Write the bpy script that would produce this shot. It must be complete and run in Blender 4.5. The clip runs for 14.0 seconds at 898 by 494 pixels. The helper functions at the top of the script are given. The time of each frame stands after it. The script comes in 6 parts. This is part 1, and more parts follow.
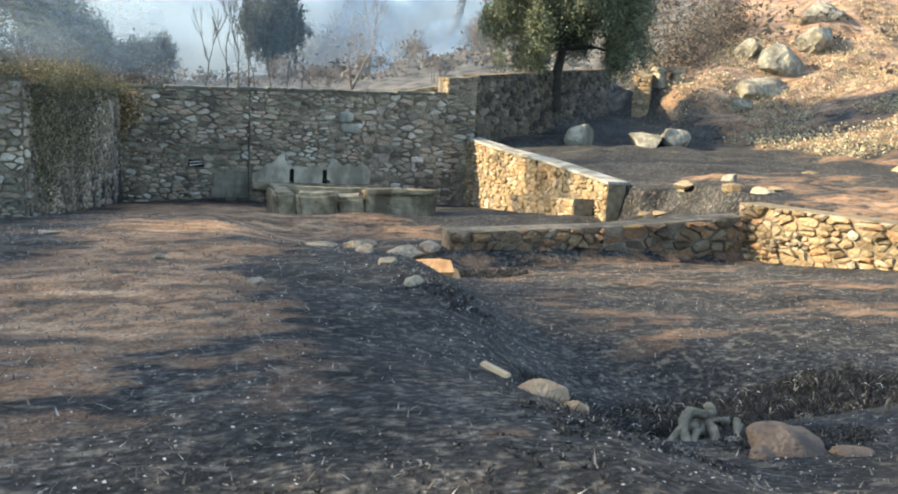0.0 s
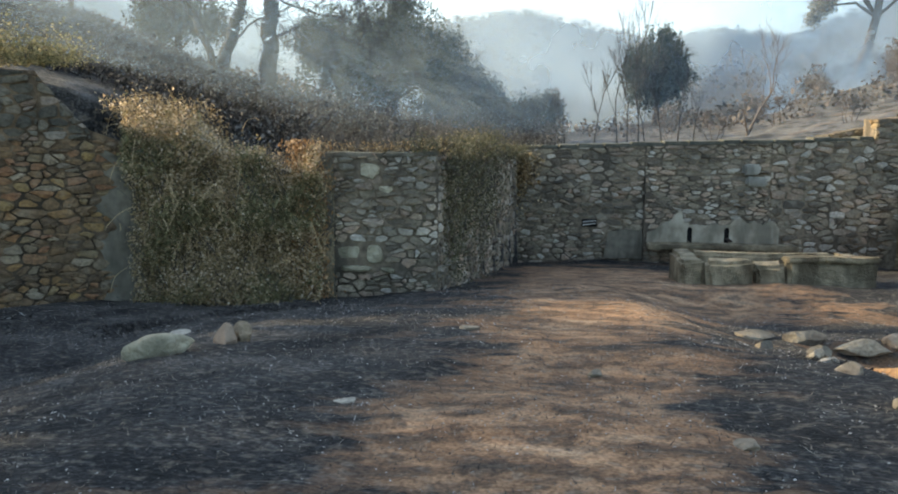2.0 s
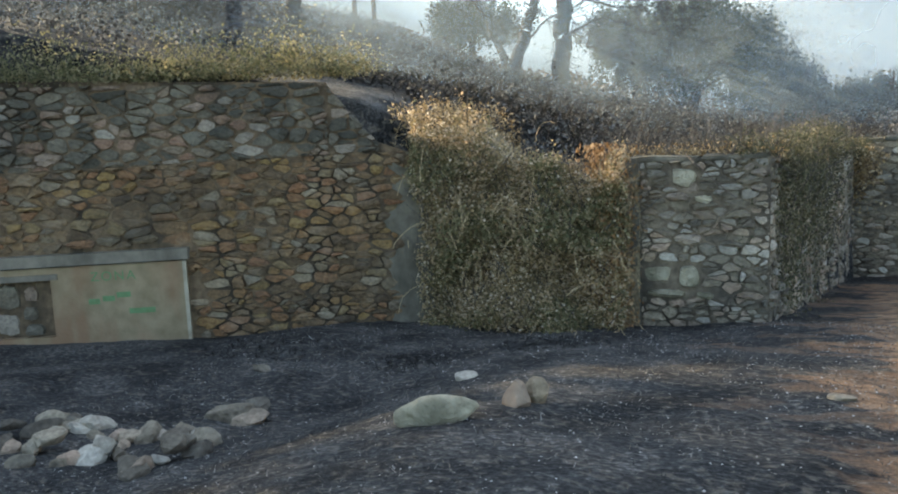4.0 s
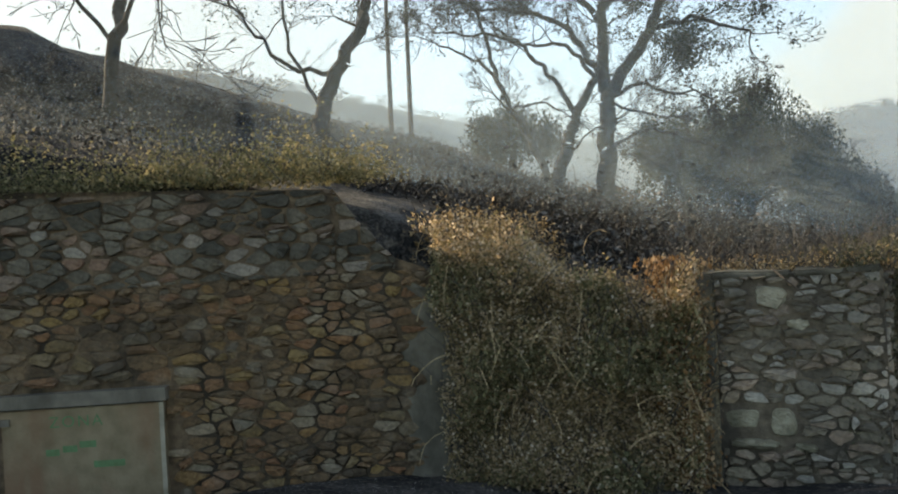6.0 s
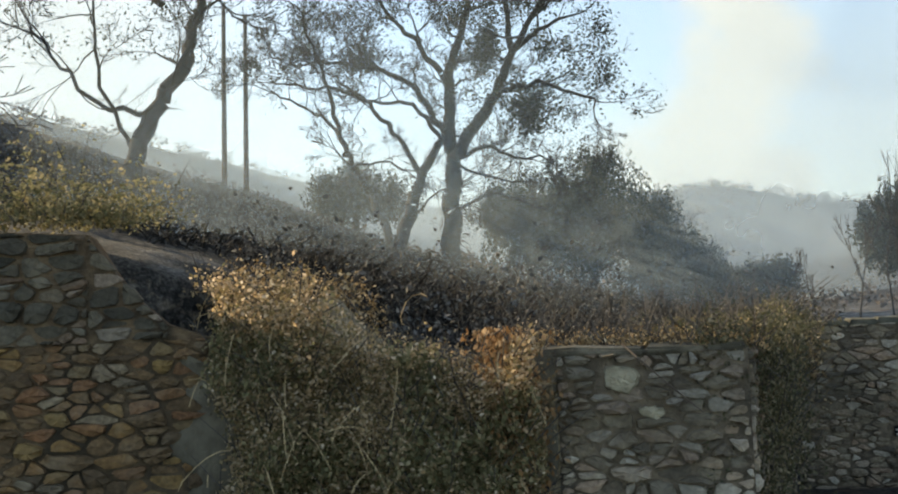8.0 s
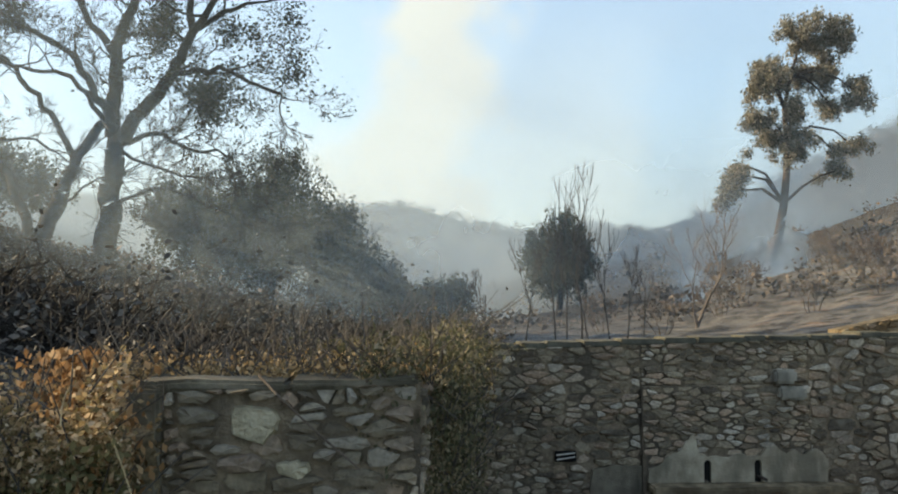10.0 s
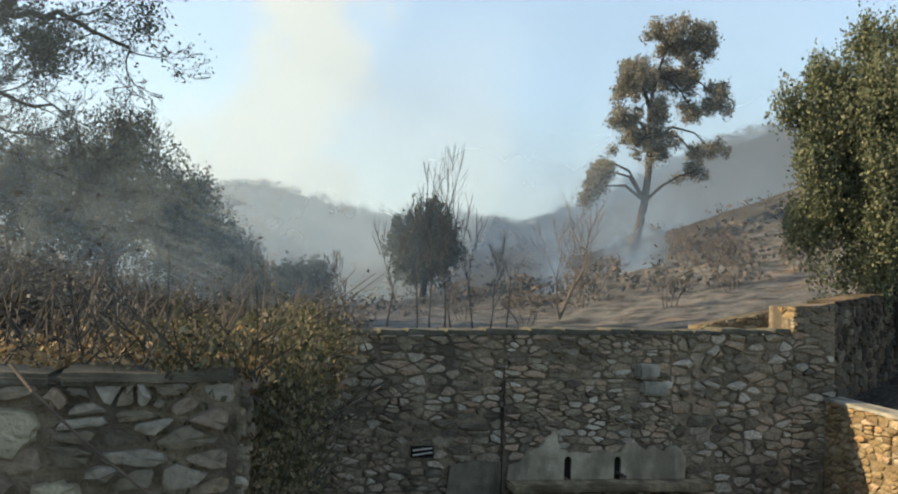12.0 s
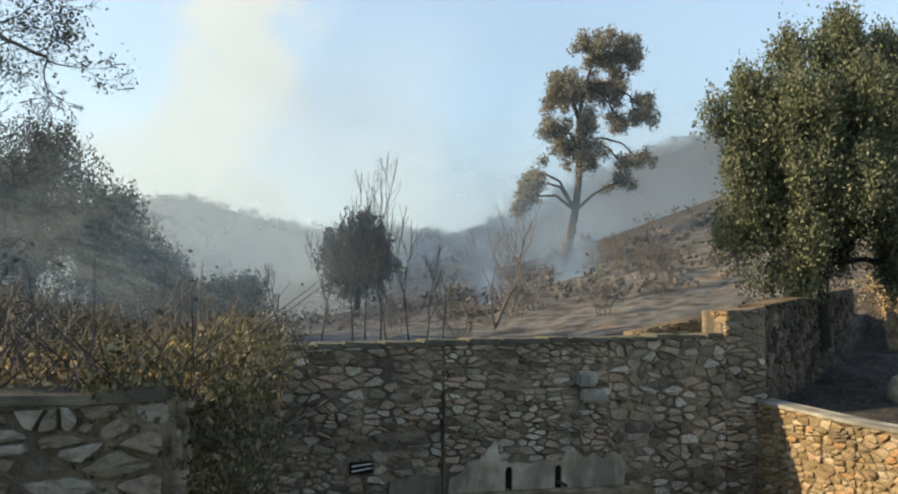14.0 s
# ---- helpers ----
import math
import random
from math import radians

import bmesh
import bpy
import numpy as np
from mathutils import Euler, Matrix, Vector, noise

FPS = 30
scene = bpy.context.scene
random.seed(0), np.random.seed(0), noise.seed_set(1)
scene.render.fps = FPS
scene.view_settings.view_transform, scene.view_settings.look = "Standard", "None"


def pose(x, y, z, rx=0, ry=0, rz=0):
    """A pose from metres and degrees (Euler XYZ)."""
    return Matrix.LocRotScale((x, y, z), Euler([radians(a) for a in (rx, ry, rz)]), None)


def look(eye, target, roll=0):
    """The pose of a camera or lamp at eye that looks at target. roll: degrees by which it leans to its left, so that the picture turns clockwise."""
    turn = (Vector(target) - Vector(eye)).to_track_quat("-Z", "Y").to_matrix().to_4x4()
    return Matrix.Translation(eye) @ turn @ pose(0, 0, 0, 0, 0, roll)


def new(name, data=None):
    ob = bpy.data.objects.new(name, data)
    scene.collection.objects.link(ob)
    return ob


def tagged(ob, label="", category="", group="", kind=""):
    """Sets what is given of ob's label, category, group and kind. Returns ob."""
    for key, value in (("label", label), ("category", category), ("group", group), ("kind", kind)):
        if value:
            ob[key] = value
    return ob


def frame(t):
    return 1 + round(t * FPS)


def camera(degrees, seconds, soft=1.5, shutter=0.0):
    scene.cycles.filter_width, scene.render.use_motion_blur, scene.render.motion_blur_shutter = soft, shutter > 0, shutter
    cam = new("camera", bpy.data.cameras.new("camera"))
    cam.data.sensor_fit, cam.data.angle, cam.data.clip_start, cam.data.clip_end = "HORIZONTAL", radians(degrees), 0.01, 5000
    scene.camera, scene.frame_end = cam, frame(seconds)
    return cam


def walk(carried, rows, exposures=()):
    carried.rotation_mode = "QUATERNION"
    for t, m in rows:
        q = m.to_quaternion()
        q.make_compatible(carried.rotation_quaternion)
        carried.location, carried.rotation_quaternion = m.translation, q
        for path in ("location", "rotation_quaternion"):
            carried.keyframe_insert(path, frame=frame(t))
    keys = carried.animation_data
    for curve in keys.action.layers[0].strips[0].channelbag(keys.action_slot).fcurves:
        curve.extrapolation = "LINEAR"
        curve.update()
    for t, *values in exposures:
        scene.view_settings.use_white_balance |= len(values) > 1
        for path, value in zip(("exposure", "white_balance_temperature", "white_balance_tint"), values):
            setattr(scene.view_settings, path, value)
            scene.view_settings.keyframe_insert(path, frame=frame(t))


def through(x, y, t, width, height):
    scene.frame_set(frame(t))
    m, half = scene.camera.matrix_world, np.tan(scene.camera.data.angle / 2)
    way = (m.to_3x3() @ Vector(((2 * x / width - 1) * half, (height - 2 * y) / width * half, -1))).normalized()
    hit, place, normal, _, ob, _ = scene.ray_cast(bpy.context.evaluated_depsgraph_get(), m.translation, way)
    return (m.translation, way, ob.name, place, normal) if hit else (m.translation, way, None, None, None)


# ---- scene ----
cam = camera(55.8, 14.0, soft=2.0)
PATH = [
    (0, (0.289, 0.728, 1.374), (0.963, 2.574, 1.003), 3.6),
    (0.5, (0.189, 1.155, 1.357), (0.65, 3.07, 1.009), 2.4),
    (1, (0.152, 1.558, 1.429), (0.497, 3.498, 1.082), 0.9),
    (1.5, (0.06, 1.957, 1.561), (0.126, 3.927, 1.227), 0.7),
    (2, (-0.133, 2.267, 1.601), (-0.306, 4.236, 1.302), 0.2),
    (2.5, (-0.284, 2.588, 1.605), (-0.644, 4.53, 1.291), -0.5),
    (2.6, (-0.308, 2.666, 1.614), (-0.761, 4.589, 1.301), -0.9),
    (2.7, (-0.33, 2.75, 1.622), (-0.869, 4.652, 1.319), -1.9),
    (3, (-0.399, 3.0, 1.65), (-1.047, 4.867, 1.344), -2.0),
    (3.5, (-0.565, 3.399, 1.639), (-1.285, 5.238, 1.325), -1.9),
    (3.7, (-0.611, 3.56, 1.638), (-1.383, 5.378, 1.323), -1.9),
    (5.8, (-1.248, 5.431, 1.543), (-2.198, 7.192, 1.524), -3.2),
    (6, (-1.306, 5.599, 1.541), (-2.223, 7.376, 1.535), -3.2),
    (6.5, (-1.443, 6.002, 1.535), (-2.209, 7.846, 1.631), -3.0),
    (7, (-1.534, 6.41, 1.531), (-2.159, 8.306, 1.652), -2.6),
    (7.2, (-1.551, 6.578, 1.53), (-2.179, 8.473, 1.648), -2.5),
    (9.5, (-1.598, 8.702, 1.517), (-1.72, 10.692, 1.679), -0.7),
    (10, (-1.526, 9.146, 1.534), (-1.394, 11.136, 1.682), 0.3),
    (10.5, (-1.433, 9.527, 1.543), (-1.234, 11.512, 1.682), 1.7),
    (11, (-1.349, 9.831, 1.54), (-1.143, 11.815, 1.678), 1.8),
    (11.5, (-1.319, 10.079, 1.527), (-1.091, 12.061, 1.658), 2.3),
    (12, (-1.316, 10.257, 1.5), (-0.871, 12.203, 1.623), 2.3),
    (12.5, (-1.302, 10.385, 1.491), (-0.668, 12.279, 1.615), 2.6),
    (13, (-1.314, 10.447, 1.487), (-0.66, 12.333, 1.619), 2.5),
    (13.5, (-1.327, 10.466, 1.483), (-0.693, 12.357, 1.632), 1.5),
    (14, (-1.344, 10.448, 1.476), (-0.746, 12.35, 1.633), 1.0),
]
EXPOSURES = [(0, 2.12, 6200, 2), (1.5, 1.62, 6450, 2), (3.0, 1.9, 6350, 3), (3.7, 2.02, 6400, 3), (5.8, 1.1, 7100, 4), (7.2, 1.1, 7100, 4), (9.5, 1.12, 7100, 4), (14, 1.05, 6950, 4)]
walk(cam, [(t, look(eye, target, roll)) for t, eye, target, roll in PATH], EXPOSURES)

# ---- world, sun, sky ----
SUN_AZ, SUN_EL = 79.0, 25.0          # degrees: left of +y, above the horizon
world = bpy.data.worlds.new("sky")
scene.world = world
world.use_nodes = True
wn, wl = world.node_tree.nodes, world.node_tree.links
sky = wn.new("ShaderNodeTexSky")
sky.sky_type, sky.sun_disc = "NISHITA", False
sky.sun_elevation, sky.sun_rotation = radians(SUN_EL), radians(-SUN_AZ)
sky.air_density, sky.dust_density, sky.ozone_density = 1.0, 0.6, 2.0
# bright smoke drifting through the sky: a leaning plume over the valley, a thin veil beside it, haze low down
def world_math(op, a, b=0.0, c=0.0, clamp=False):
    x = wn.new("ShaderNodeMath")
    x.operation, x.use_clamp = op, clamp
    for k, v in enumerate((a, b, c)):
        if isinstance(v, (int, float)):
            x.inputs[k].default_value = v
        else:
            wl.new(v, x.inputs[k])
    return x.outputs[0]


def world_step(v, lo, hi):
    x = wn.new("ShaderNodeMapRange")
    x.interpolation_type = "SMOOTHSTEP"
    x.inputs["From Min"].default_value, x.inputs["From Max"].default_value = lo, hi
    wl.new(v, x.inputs["Value"])
    return x.outputs[0]


tc = wn.new("ShaderNodeTexCoord")
way = wn.new("ShaderNodeSeparateXYZ")
wl.new(tc.outputs["Generated"], way.inputs[0])
puffs = []
for size, detail in ((3.2, 6.0), (9.0, 7.0)):
    nz = wn.new("ShaderNodeTexNoise")
    nz.inputs["Scale"].default_value, nz.inputs["Detail"].default_value, nz.inputs["Roughness"].default_value = size, detail, 0.55
    wl.new(tc.outputs["Generated"], nz.inputs["Vector"])
    puffs.append(world_math("SUBTRACT", nz.outputs["Fac"], 0.5))
ahead = world_math("MAXIMUM", way.outputs["Y"], 0.05)
across = world_math("DIVIDE", way.outputs["X"], ahead)
height = world_math("DIVIDE", way.outputs["Z"], ahead)
ragged_sky = world_math("MULTIPLY_ADD", puffs[0], 0.36, world_math("MULTIPLY", puffs[1], 0.2))
lean = world_math("MULTIPLY_ADD", height, 0.34, -0.045)
wide = world_math("MULTIPLY_ADD", height, -0.36, 0.225)
off = world_math("ADD", world_math("SUBTRACT", across, lean), ragged_sky)
plume = world_step(world_math("DIVIDE", world_math("ABSOLUTE", off), world_math("MAXIMUM", wide, 0.06)), 1.2, 0.35)
veil = world_math("MULTIPLY", world_step(world_math("ABSOLUTE", world_math("ADD", world_math("SUBTRACT", across, 0.17), ragged_sky)), 0.24, 0.08), world_math("MULTIPLY", world_step(height, 0.42, 0.14), 0.55))
low = world_math("MULTIPLY", world_step(height, 0.30, 0.04), 0.62)
front = world_step(way.outputs["Y"], 0.1, 0.4)
west = world_math("MULTIPLY", world_step(across, -0.35, -0.9), 0.75)
cover = world_math("MAXIMUM", world_math("MAXIMUM", world_math("MULTIPLY", plume, 0.9), west), world_math("MAXIMUM", veil, low))
cover = world_math("MULTIPLY_ADD", world_math("MULTIPLY", cover, front), 0.78, 0.22)
mixs = wn.new("ShaderNodeMix")
mixs.data_type = "RGBA"
mixs.inputs["B"].default_value = (2.85, 2.9, 2.8, 1)
wl.new(cover, mixs.inputs["Factor"])
wl.new(sky.outputs[0], mixs.inputs["A"])
wl.new(mixs.outputs["Result"], wn["Background"].inputs[0])
wn["Background"].inputs["Strength"].default_value = 0.15
sun = new("sun", bpy.data.lights.new("sun", "SUN"))
sun.data.energy, sun.data.angle, sun.data.color = 4.3, radians(0.9), (1.0, 0.80, 0.55)
sd = Vector((-math.sin(radians(SUN_AZ)) * math.cos(radians(SUN_EL)), math.cos(radians(SUN_AZ)) * math.cos(radians(SUN_EL)), math.sin(radians(SUN_EL))))
sun.matrix_world = look(sd * 50, (0, 0, 0))


# ---- tools ----
def smooth(a, b, v):
    k = min(1.0, max(0.0, (v - a) / (b - a)))
    return k * k * (3 - 2 * k)


def table(rows, v):
    """Straight-line reading of a small table of (key, value)."""
    for (a, p), (b, q) in zip(rows, rows[1:]):
        if v <= b:
            return p + (q - p) * min(1.0, max(0.0, (v - a) / (b - a)))
    return rows[-1][1]


def mesh_of(name, verts, faces, material, parent=None, label="", soft=False):
    me = bpy.data.meshes.new(name)
    me.from_pydata(verts, [], faces)
    me.materials.append(material)
    if soft:
        me.polygons.foreach_set("use_smooth", [True] * len(me.polygons))
    me.update()
    ob = new(name, me)
    if parent:
        ob.parent = parent
    if label:
        ob["label"] = label
    return ob


def part(name, bm, material, parent, label=""):
    me = bpy.data.meshes.new(name)
    bm.to_mesh(me)
    bm.free()
    me.materials.append(material)
    ob = new(name, me)
    ob.parent = parent
    if label:
        ob["label"] = label
    return ob


def thing(name, label, category, group="", kind="", at=(0, 0, 0)):
    ob = new(name)
    ob.location = at
    return tagged(ob, label, category, group, kind)


# ---- materials ----
def nodes_of(name, rough=0.9):
    m = bpy.data.materials.new(name)
    m.use_nodes = True
    n, l = m.node_tree.nodes, m.node_tree.links
    b = n["Principled BSDF"]
    b.inputs["Roughness"].default_value = rough
    b.inputs["Specular IOR Level"].default_value = 0.25
    return m, n, l, b


def noise_at(n, l, scale, detail=4.0, coord="Object", stretch=None):
    t = n.new("ShaderNodeTexCoord")
    z = n.new("ShaderNodeTexNoise")
    z.inputs["Scale"].default_value, z.inputs["Detail"].default_value = scale, detail
    if stretch:
        p = n.new("ShaderNodeMapping")
        p.inputs["Scale"].default_value = stretch
        l.new(t.outputs[coord], p.inputs["Vector"])
        l.new(p.outputs[0], z.inputs["Vector"])
    else:
        l.new(t.outputs[coord], z.inputs["Vector"])
    return z.outputs["Fac"]


def ramp(n, l, source, stops):
    r = n.new("ShaderNodeValToRGB")
    els = r.color_ramp.elements
    while len(els) < len(stops):
        els.new(0.5)
    for e, (p, c) in zip(els, stops):
        e.position, e.color = p, (*c, 1)
    l.new(source, r.inputs[0])
    return r.outputs[0]


def mix(n, l, fac, a, b, mode="MIX"):
    x = n.new("ShaderNodeMix")
    x.data_type, x.blend_type = "RGBA", mode
    for socket, value in (("Factor", fac), ("A", a), ("B", b)):
        if isinstance(value, (int, float)):
            x.inputs[socket].default_value = value
        elif isinstance(value, tuple):
            x.inputs[socket].default_value = (*value, 1)
        else:
            l.new(value, x.inputs[socket])
    return x.outputs["Result"]


def bump(n, l, b, height, strength, distance=0.02):
    u = n.new("ShaderNodeBump")
    u.inputs["Strength"].default_value, u.inputs["Distance"].default_value = strength, distance
    l.new(height, u.inputs["Height"])
    l.new(u.outputs[0], b.inputs["Normal"])


def random_of(n, single):
    return n.new("ShaderNodeObjectInfo").outputs["Random"] if single else n.new("ShaderNodeNewGeometry").outputs["Random Per Island"]


def place_noise(n, l, scale, detail):
    """Noise that runs on from piece to piece across a wall."""
    at = n.new("ShaderNodeNewGeometry")
    z = n.new("ShaderNodeTexNoise")
    z.inputs["Scale"].default_value, z.inputs["Detail"].default_value = scale, detail
    l.new(at.outputs["Position"], z.inputs["Vector"])
    return z.outputs["Fac"]


def stone_mat(name, stops, single, soot=0.0, lichen=0.35):
    """Rough field stone: each piece has a tone of its own, with lichen and weather stains."""
    m, n, l, b = nodes_of(name, 0.93)
    tone = ramp(n, l, random_of(n, single), stops)
    fine = noise_at(n, l, 22, 6)
    big = place_noise(n, l, 3.0, 4)
    c = mix(n, l, 0.75, tone, ramp(n, l, fine, [(0.25, (0.35, 0.34, 0.33)), (0.75, (1.25, 1.22, 1.15))]), "MULTIPLY")
    c = mix(n, l, ramp(n, l, big, [(0.50, (0, 0, 0)), (0.66, (lichen, lichen, lichen))]), c, (0.38, 0.345, 0.27))
    if soot:
        dark = place_noise(n, l, 0.9, 6)
        c = mix(n, l, ramp(n, l, dark, [(0.42, (0, 0, 0)), (0.62, (soot, soot, soot))]), c, (0.035, 0.034, 0.03))
    l.new(c, b.inputs["Base Color"])
    bump(n, l, b, fine, 0.9, 0.03)
    return m


GREY = [(0.0, (0.12, 0.10, 0.08)), (0.25, (0.24, 0.20, 0.15)), (0.5, (0.34, 0.285, 0.21)), (0.68, (0.40, 0.29, 0.215)), (0.84, (0.45, 0.40, 0.33)), (1.0, (0.55, 0.505, 0.44))]
OCHRE = [(0.0, (0.155, 0.11, 0.062)), (0.4, (0.265, 0.193, 0.11)), (0.7, (0.335, 0.255, 0.15)), (0.88, (0.34, 0.195, 0.095)), (1.0, (0.43, 0.36, 0.265))]
BROWN = [(0.0, (0.10, 0.07, 0.045)), (0.25, (0.17, 0.113, 0.064)), (0.5, (0.225, 0.145, 0.078)), (0.66, (0.245, 0.128, 0.068)), (0.8, (0.26, 0.172, 0.07)), (0.92, (0.18, 0.145, 0.105)), (1.0, (0.30, 0.235, 0.16))]
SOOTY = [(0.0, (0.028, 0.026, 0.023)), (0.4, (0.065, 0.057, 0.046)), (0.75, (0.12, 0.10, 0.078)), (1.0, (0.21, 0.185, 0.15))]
MOSSY = [(0.0, (0.07, 0.064, 0.05)), (0.35, (0.135, 0.118, 0.09)), (0.65, (0.20, 0.17, 0.125)), (0.82, (0.25, 0.15, 0.10)), (1.0, (0.38, 0.34, 0.28))]
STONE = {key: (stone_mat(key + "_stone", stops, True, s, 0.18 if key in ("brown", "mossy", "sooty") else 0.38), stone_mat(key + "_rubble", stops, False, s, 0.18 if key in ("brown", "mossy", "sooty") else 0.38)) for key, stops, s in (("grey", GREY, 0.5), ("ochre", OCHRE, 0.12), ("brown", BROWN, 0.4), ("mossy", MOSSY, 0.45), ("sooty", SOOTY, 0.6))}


def plain_mat(name, c0, c1, scale=6.0, rough=0.92, bumpy=0.5, stain=None, distance=0.02):
    m, n, l, b = nodes_of(name, rough)
    f = noise_at(n, l, scale, 6)
    c = ramp(n, l, f, [(0.3, c0), (0.7, c1)])
    if stain:
        s = noise_at(n, l, 1.3, 5, stretch=(1.6, 1.6, 0.5))
        c = mix(n, l, ramp(n, l, s, [(0.45, (0, 0, 0)), (0.62, (0.8, 0.8, 0.8))]), c, stain)
    l.new(c, b.inputs["Base Color"])
    bump(n, l, b, noise_at(n, l, scale * 5, 6), bumpy, distance)
    return m


M_MORTAR = plain_mat("earth_mortar", (0.11, 0.088, 0.062), (0.25, 0.20, 0.145), 11, 0.97, 1.0, (0.06, 0.052, 0.042))
M_JOINT = plain_mat("dark_open_joint", (0.10, 0.07, 0.045), (0.21, 0.148, 0.09), 11, 0.98, 1.0, (0.03, 0.026, 0.02))
M_SANDY_JOINT = plain_mat("sandy_joint", (0.12, 0.09, 0.055), (0.24, 0.19, 0.12), 9, 0.98, 1.0)
M_RENDER = plain_mat("grey_lime_render", (0.12, 0.105, 0.08), (0.21, 0.185, 0.14), 6, 0.95, 0.9, (0.06, 0.054, 0.04))
M_PLASTER = plain_mat("pale_plaster", (0.25, 0.215, 0.155), (0.43, 0.38, 0.29), 5, 0.93, 0.6, (0.13, 0.115, 0.085))
M_PANEL = plain_mat("stained_cream_panel", (0.19, 0.145, 0.085), (0.29, 0.23, 0.145), 5, 0.88, 0.5, (0.22, 0.13, 0.075))
M_LINTEL = plain_mat("grey_brown_lintel", (0.13, 0.115, 0.09), (0.23, 0.20, 0.155), 5, 0.94, 0.7, (0.075, 0.066, 0.05))
M_CONCRETE = plain_mat("weathered_concrete", (0.22, 0.21, 0.18), (0.36, 0.34, 0.29), 4, 0.93, 0.6, (0.10, 0.095, 0.08))
M_BOULDER = plain_mat("granite_boulder", (0.16, 0.145, 0.11), (0.38, 0.34, 0.265), 7, 0.93, 1.0, (0.09, 0.08, 0.06), 0.05)
M_TROUGH = plain_mat("mossy_trough_stone", (0.15, 0.125, 0.08), (0.40, 0.32, 0.21), 6, 0.94, 1.0, (0.075, 0.058, 0.036), 0.05)
M_CLAY = plain_mat("orange_clay", (0.33, 0.17, 0.07), (0.50, 0.30, 0.14), 5, 0.97, 0.9, None, 0.05)
M_TIMBER = plain_mat("weathered_timber", (0.30, 0.22, 0.13), (0.48, 0.38, 0.25), 9, 0.9, 0.5)
# near-black colour stands in for the shade inside slots and openings
M_BLACK = plain_mat("black_shade", (0.008, 0.008, 0.008), (0.014, 0.013, 0.012), 3, 0.98, 0.1)
M_GREEN_PAINT = plain_mat("green_paint", (0.11, 0.17, 0.075), (0.13, 0.24, 0.11), 14, 0.8, 0.2)
M_WHITE = plain_mat("white_splinter", (0.35, 0.33, 0.3), (0.5, 0.48, 0.45), 9, 0.9, 0.2)
M_METAL = plain_mat("dark_iron", (0.03, 0.028, 0.025), (0.07, 0.05, 0.04), 12, 0.6, 0.3)
M_BARK = plain_mat("scorched_bark", (0.014, 0.013, 0.012), (0.042, 0.038, 0.034), 5, 0.95, 0.9, None, 0.04)
M_PALE_BARK = plain_mat("grey_brown_bark", (0.07, 0.055, 0.045), (0.15, 0.12, 0.095), 6, 0.95, 0.7)
M_GREY_TWIG = plain_mat("ashen_twig", (0.045, 0.042, 0.04), (0.10, 0.092, 0.085), 6, 0.95, 0.7)
M_PINE_BARK = plain_mat("pine_bark", (0.035, 0.028, 0.025), (0.08, 0.062, 0.05), 3, 0.95, 0.8)


def leaf_mat(name, stops, through=0.25):
    m, n, l, b = nodes_of(name, 0.75)
    c = ramp(n, l, random_of(n, False), stops)
    l.new(c, b.inputs["Base Color"])
    if through:
        t = n.new("ShaderNodeBsdfTranslucent")
        l.new(c, t.inputs["Color"])
        s = n.new("ShaderNodeMixShader")
        s.inputs[0].default_value = through
        l.new(b.outputs[0], s.inputs[1])
        l.new(t.outputs[0], s.inputs[2])
        l.new(s.outputs[0], n["Material Output"].inputs["Surface"])
    return m


L_VINE = leaf_mat("half_dry_vine_leaf", [(0.0, (0.14, 0.125, 0.065)), (0.35, (0.36, 0.28, 0.15)), (0.6, (0.50, 0.36, 0.21)), (0.85, (0.64, 0.50, 0.34)), (1.0, (0.80, 0.70, 0.55))], 0.55)
L_DRY = leaf_mat("golden_dry_leaf", [(0.0, (0.14, 0.10, 0.05)), (0.4, (0.29, 0.205, 0.105)), (0.75, (0.42, 0.31, 0.175)), (1.0, (0.56, 0.46, 0.31))], 0.35)
L_GREEN = leaf_mat("olive_vine_leaf", [(0.0, (0.10, 0.10, 0.05)), (0.5, (0.22, 0.205, 0.105)), (1.0, (0.38, 0.32, 0.19))], 0.5)
L_BANK = leaf_mat("bleached_bank_grass", [(0.0, (0.16, 0.13, 0.08)), (0.5, (0.34, 0.29, 0.18)), (1.0, (0.52, 0.46, 0.31))], 0.3)
L_RUST = leaf_mat("orange_dead_leaf", [(0.0, (0.16, 0.09, 0.04)), (0.5, (0.36, 0.21, 0.10)), (1.0, (0.55, 0.38, 0.22))], 0.4)
L_DARK = leaf_mat("dark_vine_leaf", [(0.0, (0.05, 0.052, 0.03)), (0.5, (0.10, 0.10, 0.055)), (0.8, (0.17, 0.145, 0.085)), (1.0, (0.28, 0.235, 0.16))])
L_OAK = leaf_mat("evergreen_oak_leaf", [(0.0, (0.055, 0.07, 0.043)), (0.5, (0.125, 0.142, 0.088)), (0.85, (0.195, 0.205, 0.13)), (1.0, (0.26, 0.26, 0.165))], 0.3)
L_DULL = leaf_mat("smoky_olive_leaf", [(0.0, (0.022, 0.030, 0.024)), (0.6, (0.045, 0.055, 0.042)), (1.0, (0.085, 0.088, 0.065))])
